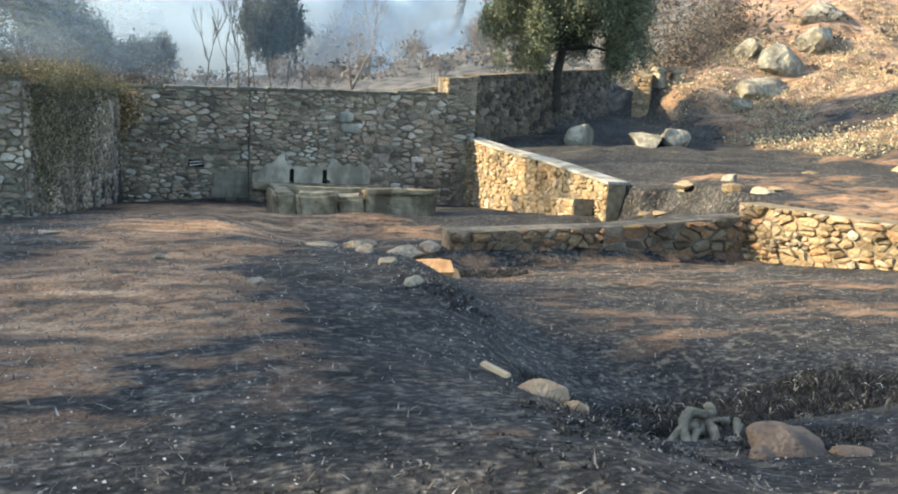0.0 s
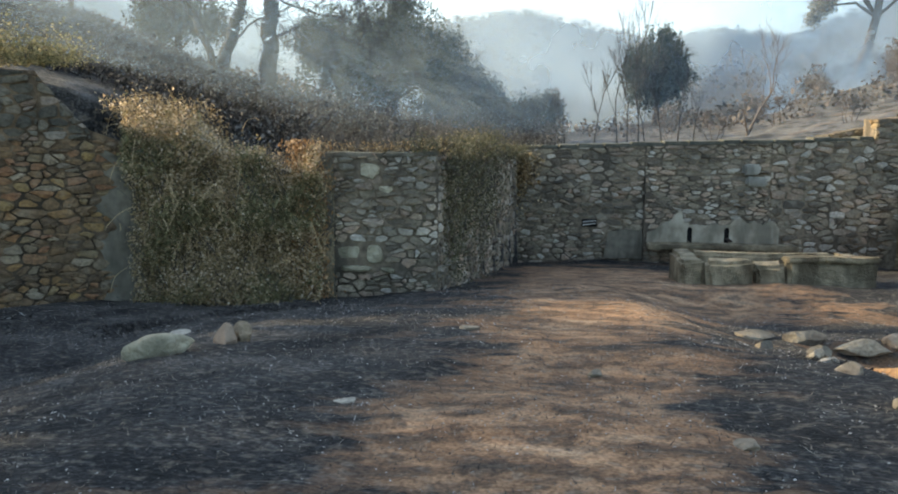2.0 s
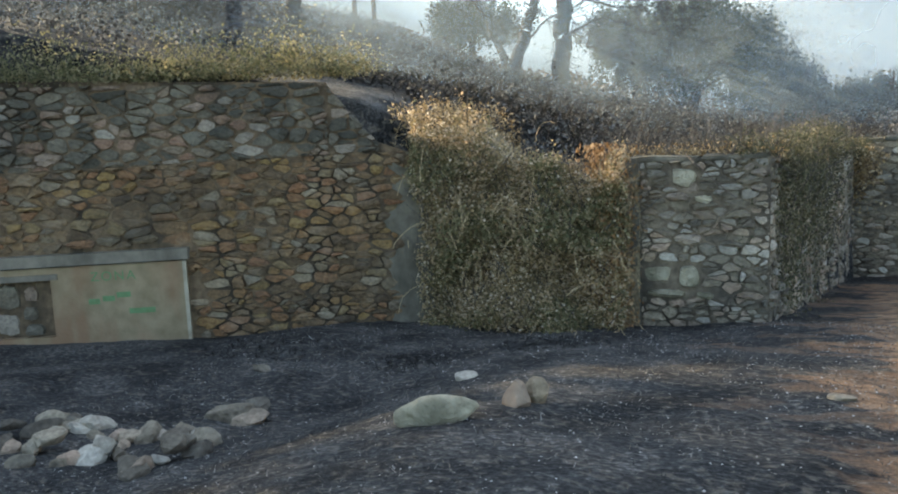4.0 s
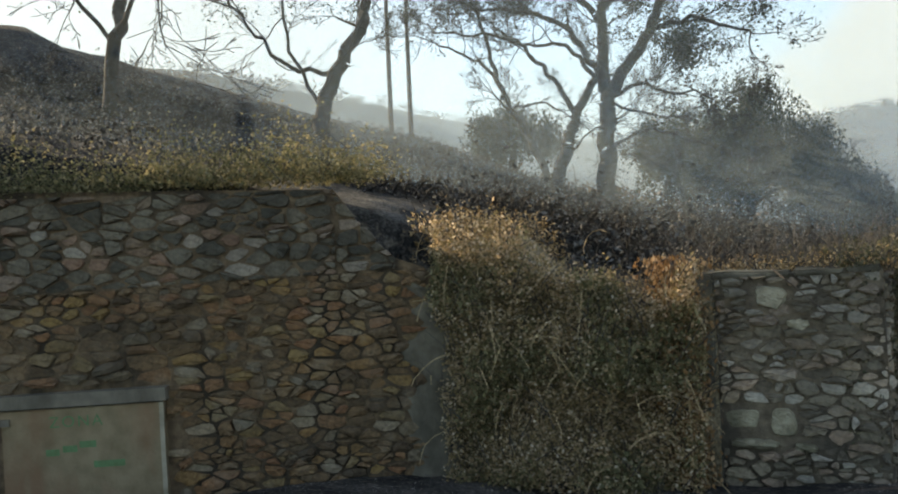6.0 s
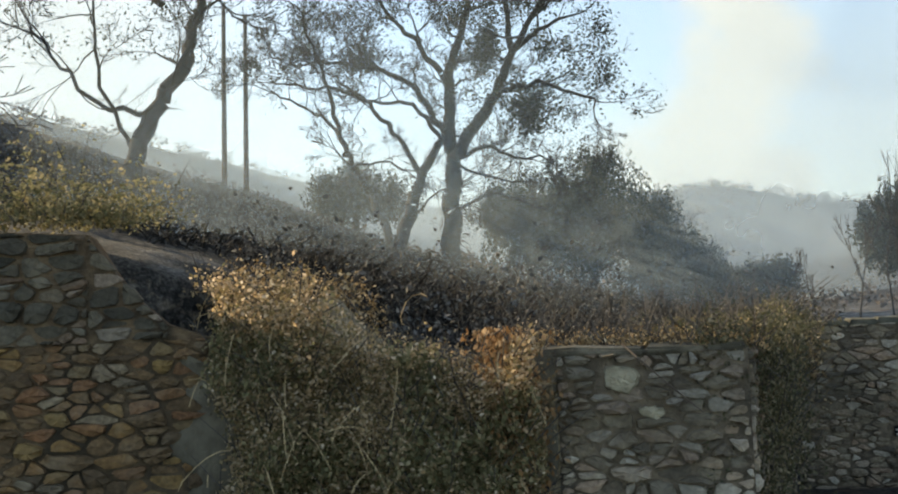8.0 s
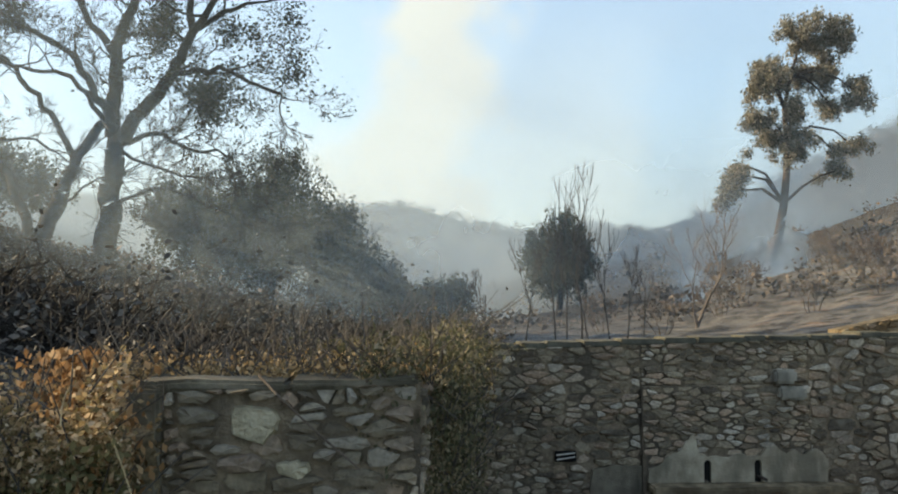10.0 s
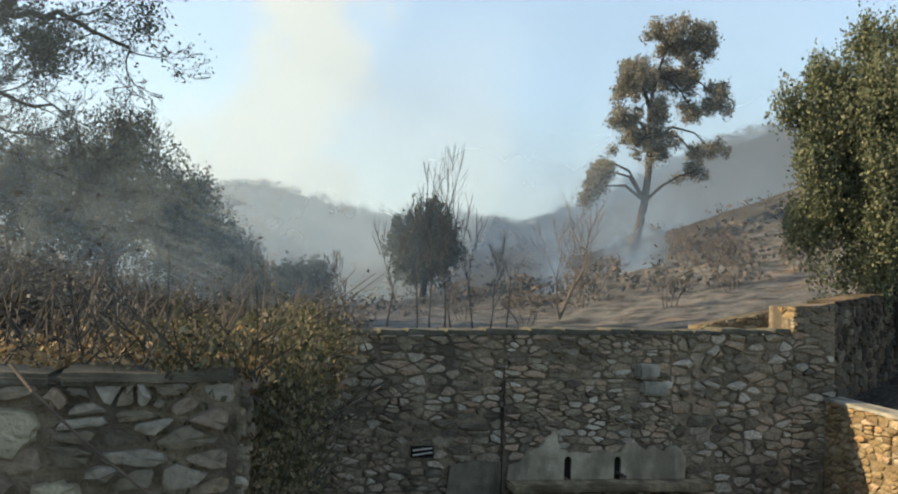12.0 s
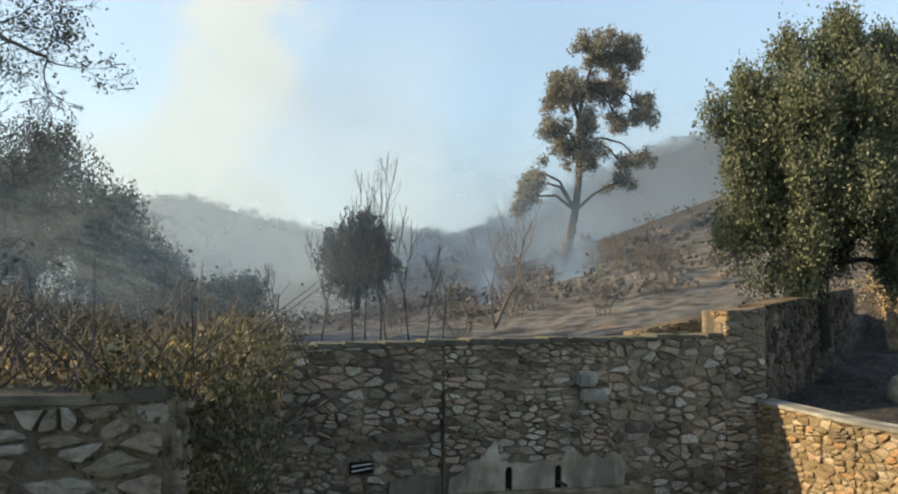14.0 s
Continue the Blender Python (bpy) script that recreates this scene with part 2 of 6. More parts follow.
L_PINE = leaf_mat("scorched_pine_needle", [(0.0, (0.09, 0.092, 0.07)), (0.5, (0.20, 0.19, 0.15)), (1.0, (0.36, 0.32, 0.255))], 0.4)
L_SCRUB = leaf_mat("burnt_scrub_leaf", [(0.0, (0.05, 0.045, 0.04)), (0.6, (0.10, 0.085, 0.07)), (1.0, (0.17, 0.13, 0.10))], 0.1)
L_ASH = leaf_mat("ashen_undergrowth", [(0.0, (0.035, 0.035, 0.034)), (0.5, (0.075, 0.072, 0.068)), (1.0, (0.17, 0.16, 0.15))], 0.1)
L_OLIVE = leaf_mat("olive_bramble_leaf", [(0.0, (0.035, 0.04, 0.022)), (0.5, (0.085, 0.085, 0.045)), (0.85, (0.15, 0.13, 0.07)), (1.0, (0.26, 0.20, 0.115))], 0.3)
L_FLECK = leaf_mat("ash_fleck", [(0.0, (0.03, 0.029, 0.028)), (0.45, (0.09, 0.08, 0.07)), (0.75, (0.22, 0.195, 0.165)), (1.0, (0.46, 0.44, 0.41))], 0.0)
L_STRAW = leaf_mat("burnt_straw", [(0.0, (0.012, 0.012, 0.012)), (0.5, (0.035, 0.032, 0.030)), (0.72, (0.10, 0.08, 0.06)), (0.9, (0.19, 0.155, 0.12)), (1.0, (0.34, 0.325, 0.30))], 0.0)


def ground_mat():
    """Charred soil, ash, scorched straw and bare earth; 'burn' says how far the fire went, with some sun and shade
    added.
    """
    m, n, l, b = nodes_of("burnt_ground", 0.97)
    at = n.new("ShaderNodeAttribute")
    at.attribute_name = "burn"
    wide = noise_at(n, l, 0.55, 6, stretch=(0.8, 1.5, 1))
    mid = noise_at(n, l, 2.6, 6, stretch=(0.7, 1.5, 1))
    fine = noise_at(n, l, 26, 8, stretch=(0.8, 1.25, 1))
    patch = noise_at(n, l, 1.4, 7)
    grit = noise_at(n, l, 42, 5)
    soil = ramp(n, l, mid, [(0.30, (0.075, 0.055, 0.040)), (0.44, (0.20, 0.115, 0.064)), (0.58, (0.37, 0.218, 0.122)), (0.72, (0.48, 0.33, 0.205))])
    char = ramp(n, l, fine, [(0.34, (0.006, 0.006, 0.007)), (0.48, (0.015, 0.015, 0.016)), (0.60, (0.036, 0.036, 0.036)), (0.76, (0.12, 0.119, 0.118))])
    char = mix(n, l, 0.85, char, ramp(n, l, patch, [(0.35, (0.4, 0.4, 0.4)), (0.5, (0.95, 0.93, 0.9)), (0.68, (2.3, 2.15, 1.95))]), "MULTIPLY")
    f = n.new("ShaderNodeMath")
    f.operation = "ADD"
    l.new(at.outputs["Fac"], f.inputs[0])
    s = n.new("ShaderNodeMath")
    s.operation = "MULTIPLY_ADD"
    s.inputs[1].default_value, s.inputs[2].default_value = 1.3, -0.65
    l.new(wide, s.inputs[0])
    g = n.new("ShaderNodeMath")
    g.operation = "MULTIPLY_ADD"
    g.inputs[1].default_value = 1.3
    l.new(mid, g.inputs[0])
    g.inputs[2].default_value = -0.65
    h = n.new("ShaderNodeMath")
    h.operation = "ADD"
    l.new(s.outputs[0], h.inputs[0])
    l.new(g.outputs[0], h.inputs[1])
    l.new(h.outputs[0], f.inputs[1])
    fac = ramp(n, l, f.outputs[0], [(0.36, (0, 0, 0)), (0.60, (1, 1, 1))])
    c = mix(n, l, fac, soil, char)
    # scattered burnt clumps and straw mats, too small to be told apart
    clump = noise_at(n, l, 7.5, 9)
    c = mix(n, l, ramp(n, l, clump, [(0.50, (0, 0, 0)), (0.60, (0.5, 0.5, 0.5))]), c, (0.022, 0.021, 0.021))
    mat_ = noise_at(n, l, 11.0, 9, stretch=(1.0, 1.4, 1))
    c = mix(n, l, ramp(n, l, mat_, [(0.53, (0, 0, 0)), (0.66, (0.38, 0.38, 0.38))]), c, (0.22, 0.185, 0.145))
    ash = n.new("ShaderNodeAttribute")
    ash.attribute_name = "ash"
    drift = n.new("ShaderNodeMath")
    drift.operation = "MULTIPLY"
    l.new(ash.outputs["Fac"], drift.inputs[0])
    l.new(ramp(n, l, patch, [(0.36, (0, 0, 0)), (0.62, (1, 1, 1))]), drift.inputs[1])
    c = mix(n, l, drift.outputs[0], c, ramp(n, l, fine, [(0.3, (0.12, 0.108, 0.094)), (0.7, (0.40, 0.375, 0.345))]))
    c = mix(n, l, 0.6, c, ramp(n, l, grit, [(0.32, (0.25, 0.25, 0.25)), (0.68, (1.5, 1.48, 1.45))]), "MULTIPLY")
    l.new(c, b.inputs["Base Color"])
    bump(n, l, b, grit, 0.9, 0.02)
    return m


M_GROUND = ground_mat()


def smoke_mat(name, amount, scale, low, high, seed):
    """Thin smoke: mostly clear, the rest scatters the light that falls on it; it thins out towards its edges."""
    m = bpy.data.materials.new(name)
    m.use_nodes = True
    n, l = m.node_tree.nodes, m.node_tree.links
    for x in list(n):
        n.remove(x)
    out = n.new("ShaderNodeOutputMaterial")
    clear = n.new("ShaderNodeBsdfTransparent")
    veil = n.new("ShaderNodeBsdfTranslucent")
    # blue of the haze is put into the colour, against the warm sun
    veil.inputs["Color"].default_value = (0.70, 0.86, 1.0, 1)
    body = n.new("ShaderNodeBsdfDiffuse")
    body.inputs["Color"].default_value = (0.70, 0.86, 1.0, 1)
    # fixed normal: sun brightness is set from one side, however the sheet faces
    way = n.new("ShaderNodeCombineXYZ")
    way.inputs[0].default_value, way.inputs[1].default_value, way.inputs[2].default_value = 0.22, -0.96, -0.12
    l.new(way.outputs[0], veil.inputs["Normal"])
    both = n.new("ShaderNodeMixShader")
    both.inputs[0].default_value = 0.35
    l.new(veil.outputs[0], both.inputs[1])
    l.new(body.outputs[0], both.inputs[2])
    u = n.new("ShaderNodeTexCoord")
    sep = n.new("ShaderNodeSeparateXYZ")
    l.new(u.outputs["UV"], sep.inputs[0])
    p = n.new("ShaderNodeMapping")
    p.inputs["Location"].default_value = (seed, seed * 2, 0)
    l.new(u.outputs["Object"], p.inputs["Vector"])
    z = n.new("ShaderNodeTexNoise")
    z.inputs["Scale"].default_value, z.inputs["Detail"].default_value = scale, 5
    l.new(p.outputs[0], z.inputs["Vector"])
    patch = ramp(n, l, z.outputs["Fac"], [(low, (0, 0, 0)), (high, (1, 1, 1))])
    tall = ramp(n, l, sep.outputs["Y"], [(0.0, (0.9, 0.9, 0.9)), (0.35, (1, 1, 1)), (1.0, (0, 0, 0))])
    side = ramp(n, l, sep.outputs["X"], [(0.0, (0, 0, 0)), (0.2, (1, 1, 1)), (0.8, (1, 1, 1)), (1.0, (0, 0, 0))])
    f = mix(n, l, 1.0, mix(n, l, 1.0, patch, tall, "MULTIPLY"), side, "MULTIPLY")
    k = n.new("ShaderNodeMath")
    k.operation = "MULTIPLY"
    k.inputs[1].default_value = amount
    l.new(f, k.inputs[0])
    fin = n.new("ShaderNodeMixShader")
    l.new(k.outputs[0], fin.inputs[0])
    l.new(clear.outputs[0], fin.inputs[1])
    l.new(both.outputs[0], fin.inputs[2])
    l.new(fin.outputs[0], out.inputs["Surface"])
    return m


# ---- ground ----
WALL_LINE = [(-60, -18.7), (-13, 9.53), (-5.6, 13.97), (-3.0, 14.15), (-1.45, 14.3), (-0.3, 24.3), (8.8, 24.3), (9.5, 24.4), (17.6, 30.8), (60, 60)]
SKYLINE = [(-90, 15), (-70, 16), (-50, 14), (-35, 11.5), (-31.4, 10.8), (-28.8, 9.7), (-24.2, 7.6), (-21, 6.0), (-17.5, 5.0), (-13, 5.4), (-8.5, 5.0), (-4.6, 5.8), (-1, 6.9), (0.5, 7.0), (4.5, 6.3), (9, 5.6), (18, 6.6), (24, 8.0), (28.6, 9.2), (33, 10.8), (45, 13), (70, 13), (90, 13)]
CREST = [(15, 3.0), (22, 3.9), (25.6, 6.0), (30.6, 8.0), (35, 9.3), (40, 10.0), (46, 11.2), (54, 12.0), (90, 13.0)]


def yard_z(x, y):
    """The yard in front of the walls: it falls towards the fountain, with a burnt gully and a terraced bank."""
    if y < 0:
        z = 0.3
    elif y < 17.4:
        z = 0.3 - 0.03 * y - 0.0035 * y * y
    else:
        z = -1.282 - 0.12 * (min(y, 24.3) - 17.4)
    z -= 0.5 * smooth(-2.6, -5.0, x) * smooth(3, 7, y) * (1 - (0.45 + 0.4 * smooth(-8.5, -6.0, x)) * smooth(9.5, 12.8, y))
    z -= 0.15 * smooth(-0.5, -3, x) * smooth(9, 13, y)
    edge = 1.9 + 0.14 * (y - 4) + 0.25 * noise.noise((0, y * 0.8, 3))
    low = smooth(edge - 0.15, edge + 1.0, x) * (1 - smooth(11.9, 12.15, y)) * smooth(1.5, 4.2, y)
    z -= (0.42 - 0.2 * smooth(8.0, 11.5, y)) * low
    z -= 0.37 * smooth(1.0, 2.8, x) * smooth(8.0, 11.5, y) * (1 - smooth(15, 17.2, y))
    z -= 0.28 * math.exp(-(((x - 3.5) / 1.5) ** 2 + ((y - 5.0) / 0.65) ** 2))
    # bank on the right, held by the retaining wall and the ramp wall
    foot = 9.95 - 0.35 * (y - 12.0) * (y < 12.0)
    if y > 12.6:
        foot = 10.1 if y < 15.6 else 9.75
    up = -0.15 + 0.15 * max(0.0, y - 25.5) + 0.10 * max(0.0, x - 18) + 0.12 * max(0.0, x - 20) ** 1.25
    # two broken terraces on the bank: faces turned to the yard stay in shade
    lip = 26.0 + 0.35 * (x - 20) + 0.8 * noise.noise((x * 0.35, 0, 4))
    rise = smooth(18.6, 20.2, x)
    up += rise * (0.45 * smooth(lip, lip + 0.5, y) + 0.9 * smooth(lip + 1.6, lip + 3.4, y))
    if y < 13:
        up = -0.2 + 0.03 * max(0, x - 10)
    if y > 15.0:
        k = smooth(9.8, 12.6, x)
        up = (-0.45 + 0.02 * (y - 16)) * (1 - k) + up * k
    bank = smooth(foot, foot + 0.25, x)
    ease = smooth(12.2, 13.0, y) * (1 - smooth(15.4, 16.2, y)) * (1 - smooth(9.0, 11.2, x))
    wide = smooth(8.2, 11.0, x) if 12.3 < y < 15.8 else bank
    return z + (up - z) * max(bank, wide * (0.2 + 0.8 * ease) if y > 12.3 else 0)


def back_z(x, y):
    """The ground behind the walls: rising to the left and the right, with the far hills round the valley."""
    r, az = math.hypot(x + 1, y - 9), math.degrees(math.atan2(-(x + 1), y - 9))
    left = 0.55 + 0.27 * max(0.0, -x - 2.5) * (1 - 0.5 * smooth(26, 60, r))
    left += 0.0085 * min(20.0, max(0.0, -x - 5.5)) ** 2 * smooth(13, 20, y) * (1 - 0.6 * smooth(30, 60, r))
    right = 0.55 + 0.045 * max(0.0, x - 3) + 0.12 * max(0.0, x - 9) + 0.02 * max(0.0, y - 30) * smooth(2, 12, x)
    z = left if x < 0 else right
    if x < 0 and y < 20:
        z = max(z, 0.0) + 0.35 * smooth(-5, -7, x)
    ridge = table([(-90, 120), (-34, 125), (-14, 220), (2, 230), (14, 190), (34, 95), (90, 80)], az)
    if az > 15:
        brow = 1.5 + 26 * math.tan(radians(table(CREST, az)))
        z = min(z, brow + 0.12 * max(0.0, 27 - r)) if z > brow else z
    far = ridge * math.tan(radians(table(SKYLINE, az)))
    k = smooth(28 if az < -20 else 48, ridge, r)
    z = z * (1 - k) + far * k
    return z + k * 1.6 * noise.noise((x * 0.03, y * 0.03, 5)) * smooth(40, 120, r)


def ground_z(x, y):
    behind = y - table(WALL_LINE, x)
    k = smooth(0.12, 0.45, behind) if x < 17.6 else smooth(0.1, 0.5 + 8 * smooth(17.6, 20, x), behind)
    z = yard_z(x, y) * (1 - k) + back_z(x, y) * k if 0 < k < 1 else (back_z(x, y) if k == 1 else yard_z(x, y))
    amp = 0.06 if abs(x) < 12 and y < 24 else 0.16
    rough = 0.022 * noise.noise((x * 2.9, y * 2.9, 7)) + (0.016 * noise.noise((x * 6.5, y * 6.5, 3)) if abs(x) < 12 and y < 16 else 0)
    return z + amp * noise.noise((x * 0.8, y * 0.8, 0)) + rough


def burn_shade_at(x, y):
    """0: bare trodden earth, 1: burnt black; part of the sun and shade is put in too."""
    b = 0.95
    if y > table(WALL_LINE, x) + 0.3:
        # left slope raised further: tree shade there is put into the char
        return 0.74 + 0.35 * smooth(-4, -9, x) * (1 - smooth(30, 60, y)) + 0.22 * (1 - smooth(25, 45, math.hypot(x, y))) * (1 - smooth(0, 4, x)) + 0.2 * smooth(40, 70, y)
    # bare path, its pale band also laid over the sunlit patches
    path = math.exp(-(((x - 0.12 * (y - 6)) / 1.25) ** 2)) * smooth(3.2, 5.5, y) * (1 - smooth(14, 19, y))
    b -= 0.78 * path
    b -= 0.85 * math.exp(-(((x - 2.2) / 3.4) ** 2 + ((y - 18.0) / 5.0) ** 2))
    b -= 0.33 * smooth(2.6, 4.4, x) * smooth(5.6, 6.6, y) * (1 - smooth(12, 13, y))
    b -= 0.3 * math.exp(-(((x - 0.5) / 2.0) ** 2 + ((y - 3.6) / 0.8) ** 2))
    b -= 0.5 * smooth(19.5, 21.5, x) * smooth(25, 28, y)
    b -= 0.45 * smooth(10, 12, x) * (1 - smooth(15.5, 18.5, y) * (1 - smooth(18.0, 20.0, x)))
    return max(0.05, b)


def ash_at(x, y):
    """How much pale ash lies about: behind the fountain wall, behind the gate and on the high bank."""
    if y > table(WALL_LINE, x) + 0.3:
        a = 0.4 * smooth(0.0, 3.0, x) * (1 - smooth(40, 60, y)) + 0.3 * smooth(-9.0, -6.0, x) * (1 - smooth(-3.0, 0.0, x)) * (1 - smooth(24, 32, y))
        return a
    return 0.25 * smooth(19.0, 22.0, x) * smooth(24, 28, y) + 0.12 * smooth(-0.5, -2.0, x) * smooth(5, 8, y)


def axis(lo, a, b, hi, step, grow):
    mid = list(np.arange(a, b + 1e-6, step))
    s, v = step, b
    while v < hi:
        s *= grow
        v += s
        mid.append(v)
    s, v = step, a
    while v > lo:
        s *= grow
        v -= s
        mid.insert(0, v)
    return mid


gx, gy = axis(-420, -13, 16, 420, 0.15, 1.08), axis(-300, 1.5, 26, 520, 0.13, 1.06)
gw = len(gx)
gv = [(x, y, ground_z(x, y)) for y in gy for x in gx]
gf = [(j * gw + i, j * gw + i + 1, (j + 1) * gw + i + 1, (j + 1) * gw + i) for j in range(len(gy) - 1) for i in range(gw - 1)]
ground = mesh_of("ground", gv, gf, M_GROUND, soft=True)
tagged(ground, "charred earth yard with ash, scorched straw and a bare path", "ground", kind="structure")
att = ground.data.attributes.new("burn", "FLOAT", "POINT")
att.data.foreach_set("value", [burn_shade_at(v[0], v[1]) for v in gv])
att = ground.data.attributes.new("ash", "FLOAT", "POINT")
att.data.foreach_set("value", [ash_at(v[0], v[1]) for v in gv])


# ---- masonry ----
def wall_core(name, line, thick, material, parent=None):
    """A wall along a line of (x, y, z_base, z_top); its face lies on the line and it is thick to the left of the line's way."""
    vs, fs = [], []
    n = len(line)
    for i, (x, y, zb, zt) in enumerate(line):
        a, b = line[max(0, i - 1)], line[min(n - 1, i + 1)]
        d = Vector((b[0] - a[0], b[1] - a[1])).normalized()
        ox, oy = -d.y * thick, d.x * thick
        vs += [(x, y, zb), (x, y, zt), (x + ox, y + oy, zt), (x + ox, y + oy, zb)]
    for i in range(n - 1):
        p, q = 4 * i, 4 * i + 4
        for k in range(4):
            m = (k + 1) % 4
            fs.append((p + k, q + k, q + m, p + m))
    fs += [(0, 1, 2, 3), (4 * n - 1, 4 * n - 2, 4 * n - 3, 4 * n - 4)]
    return mesh_of(name, vs, fs, material, parent)


def cut(poly, px, py, nx, ny):
    """The part of a polygon on the inner side of a line through (px, py) with outward normal (nx, ny)."""
    out = []
    for i in range(len(poly)):
        a, b = poly[i], poly[(i + 1) % len(poly)]
        da, db = (a[0] - px) * nx + (a[1] - py) * ny, (b[0] - px) * nx + (b[1] - py) * ny
        if da <= 0:
            out.append(a)
        if (da < 0 < db) or (db < 0 < da):
            k = da / (da - db)
            out.append((a[0] + (b[0] - a[0]) * k, a[1] + (b[1] - a[1]) * k))
    return out


def rubble(length, zb0, zb1, zt0, zt1, sw, sh, rng, skip=()):
    """Polygons (u, z) of an irregular rubble wall face; skip: rectangles (u0, z0, u1, z1) left free."""
    pts = []
    lo, hi = min(zb0, zb1), max(zt0, zt1)
    z = lo + sh * 0.4
    while z < hi + sh:
        h = sh * rng.uniform(0.6, 1.4)
        u = rng.uniform(-sw, 0)
        while u < length + sw:
            w = sw * rng.choice((0.24, 0.34, 0.45, 0.6, 0.8, 1.0, 1.3, 1.7, 2.2)) * rng.uniform(0.85, 1.15)
            pts.append((u + w / 2, z + rng.uniform(-0.34, 0.34) * h))
            if rng.random() < 0.34:
                pts.append((u + w / 2 + rng.uniform(-0.3, 0.3) * w, z + rng.choice((-0.5, 0.5)) * h * rng.uniform(0.8, 1.1)))
            u += w
        z += h * 0.92
    ratio = sw / sh * 1.1
    arr = np.array([(p[0], p[1] * ratio) for p in pts])
    polys = []
    for i, (u, z) in enumerate(pts):
        k = min(1, max(0, u / length))
        if u < -0.1 or u > length + 0.1 or z > zt0 + (zt1 - zt0) * k + 0.08 or z < zb0 + (zb1 - zb0) * k - 0.1:
            continue
        d = ((arr - arr[i]) ** 2).sum(1)
        poly = [(u - 2, (z - 2) * ratio), (u + 2, (z - 2) * ratio), (u + 2, (z + 2) * ratio), (u - 2, (z + 2) * ratio)]
        for j in np.argsort(d)[1:16]:
            ox, oy = arr[j]
            poly = cut(poly, (u + ox) / 2, (z * ratio + oy) / 2, ox - u, oy - z * ratio)
        poly = [(a, b / ratio) for a, b in poly]
        poly = cut(poly, 0, 0, -1, 0)
        poly = cut(poly, length, 0, 1, 0)
        poly = cut(poly, 0, zt0, -(zt1 - zt0), length)
        poly = cut(poly, 0, zb0, zb1 - zb0, -length)
        if len(poly) < 3:
            continue
        cu, cz = sum(p[0] for p in poly) / len(poly), sum(p[1] for p in poly) / len(poly)
        if any(a < cu < c and b < cz < d2 for a, b, c, d2 in skip):
            continue
        polys.append(poly)
    return polys


def stone_shape(poly, rng, proud, gaps=(0.86, 0.92, 0.97, 1.0, 1.0, 1.0)):
    """Vertices (u, depth, z) and faces of one stone standing proud of the mortar."""
    cu, cz = sum(p[0] for p in poly) / len(poly), sum(p[1] for p in poly) / len(poly)
    ring = []
    for i in range(len(poly)):
        a, b = poly[i], poly[(i + 1) % len(poly)]
        if math.hypot(a[0] - b[0], a[1] - b[1]) < 0.03:
            ring.append(((a[0] + b[0]) / 2, (a[1] + b[1]) / 2))
        else:
            k = rng.uniform(0.12, 0.28)
            ring += [(a[0] * (1 - k) + b[0] * k, a[1] * (1 - k) + b[1] * k), (a[0] * k + b[0] * (1 - k), a[1] * k + b[1] * (1 - k))]
    jig = 0.10 * math.sqrt(abs(sum(ring[i][0] * ring[i - 1][1] - ring[i - 1][0] * ring[i][1] for i in range(len(ring)))) / 2)
    ring = [(p[0] + rng.uniform(-jig, jig) * 0.6, p[1] + rng.uniform(-jig, jig) * 0.6) for p in ring]
    size = math.sqrt(sum((p[0] - cu) ** 2 + (p[1] - cz) ** 2 for p in ring) / len(ring)) + 1e-6
    gap = max(0.72, 1 - 0.008 / size) * rng.choice(gaps)
    d = proud * rng.choice((0.15, 0.4, 0.6, 0.8, 1.0, 1.3)) * rng.uniform(0.8, 1.2)
    tu, tz = rng.uniform(-0.25, 0.25), rng.uniform(-0.25, 0.25)
    n = len(ring)
    vs = [(cu + (p[0] - cu) * gap, 0.03, cz + (p[1] - cz) * gap) for p in ring]
    vs += [(cu + (p[0] - cu) * gap * 0.88, -d * (1 + tu * (p[0] - cu) / size + tz * (p[1] - cz) / size) * rng.uniform(0.5, 1.1), cz + (p[1] - cz) * gap * 0.88) for p in ring]
    vs.append((cu, -d * 1.15, cz))
    fs = [(i, (i + 1) % n, n + (i + 1) % n, n + i) for i in range(n)]
    fs += [(n + i, n + (i + 1) % n, 2 * n) for i in range(n)]
    return vs, fs


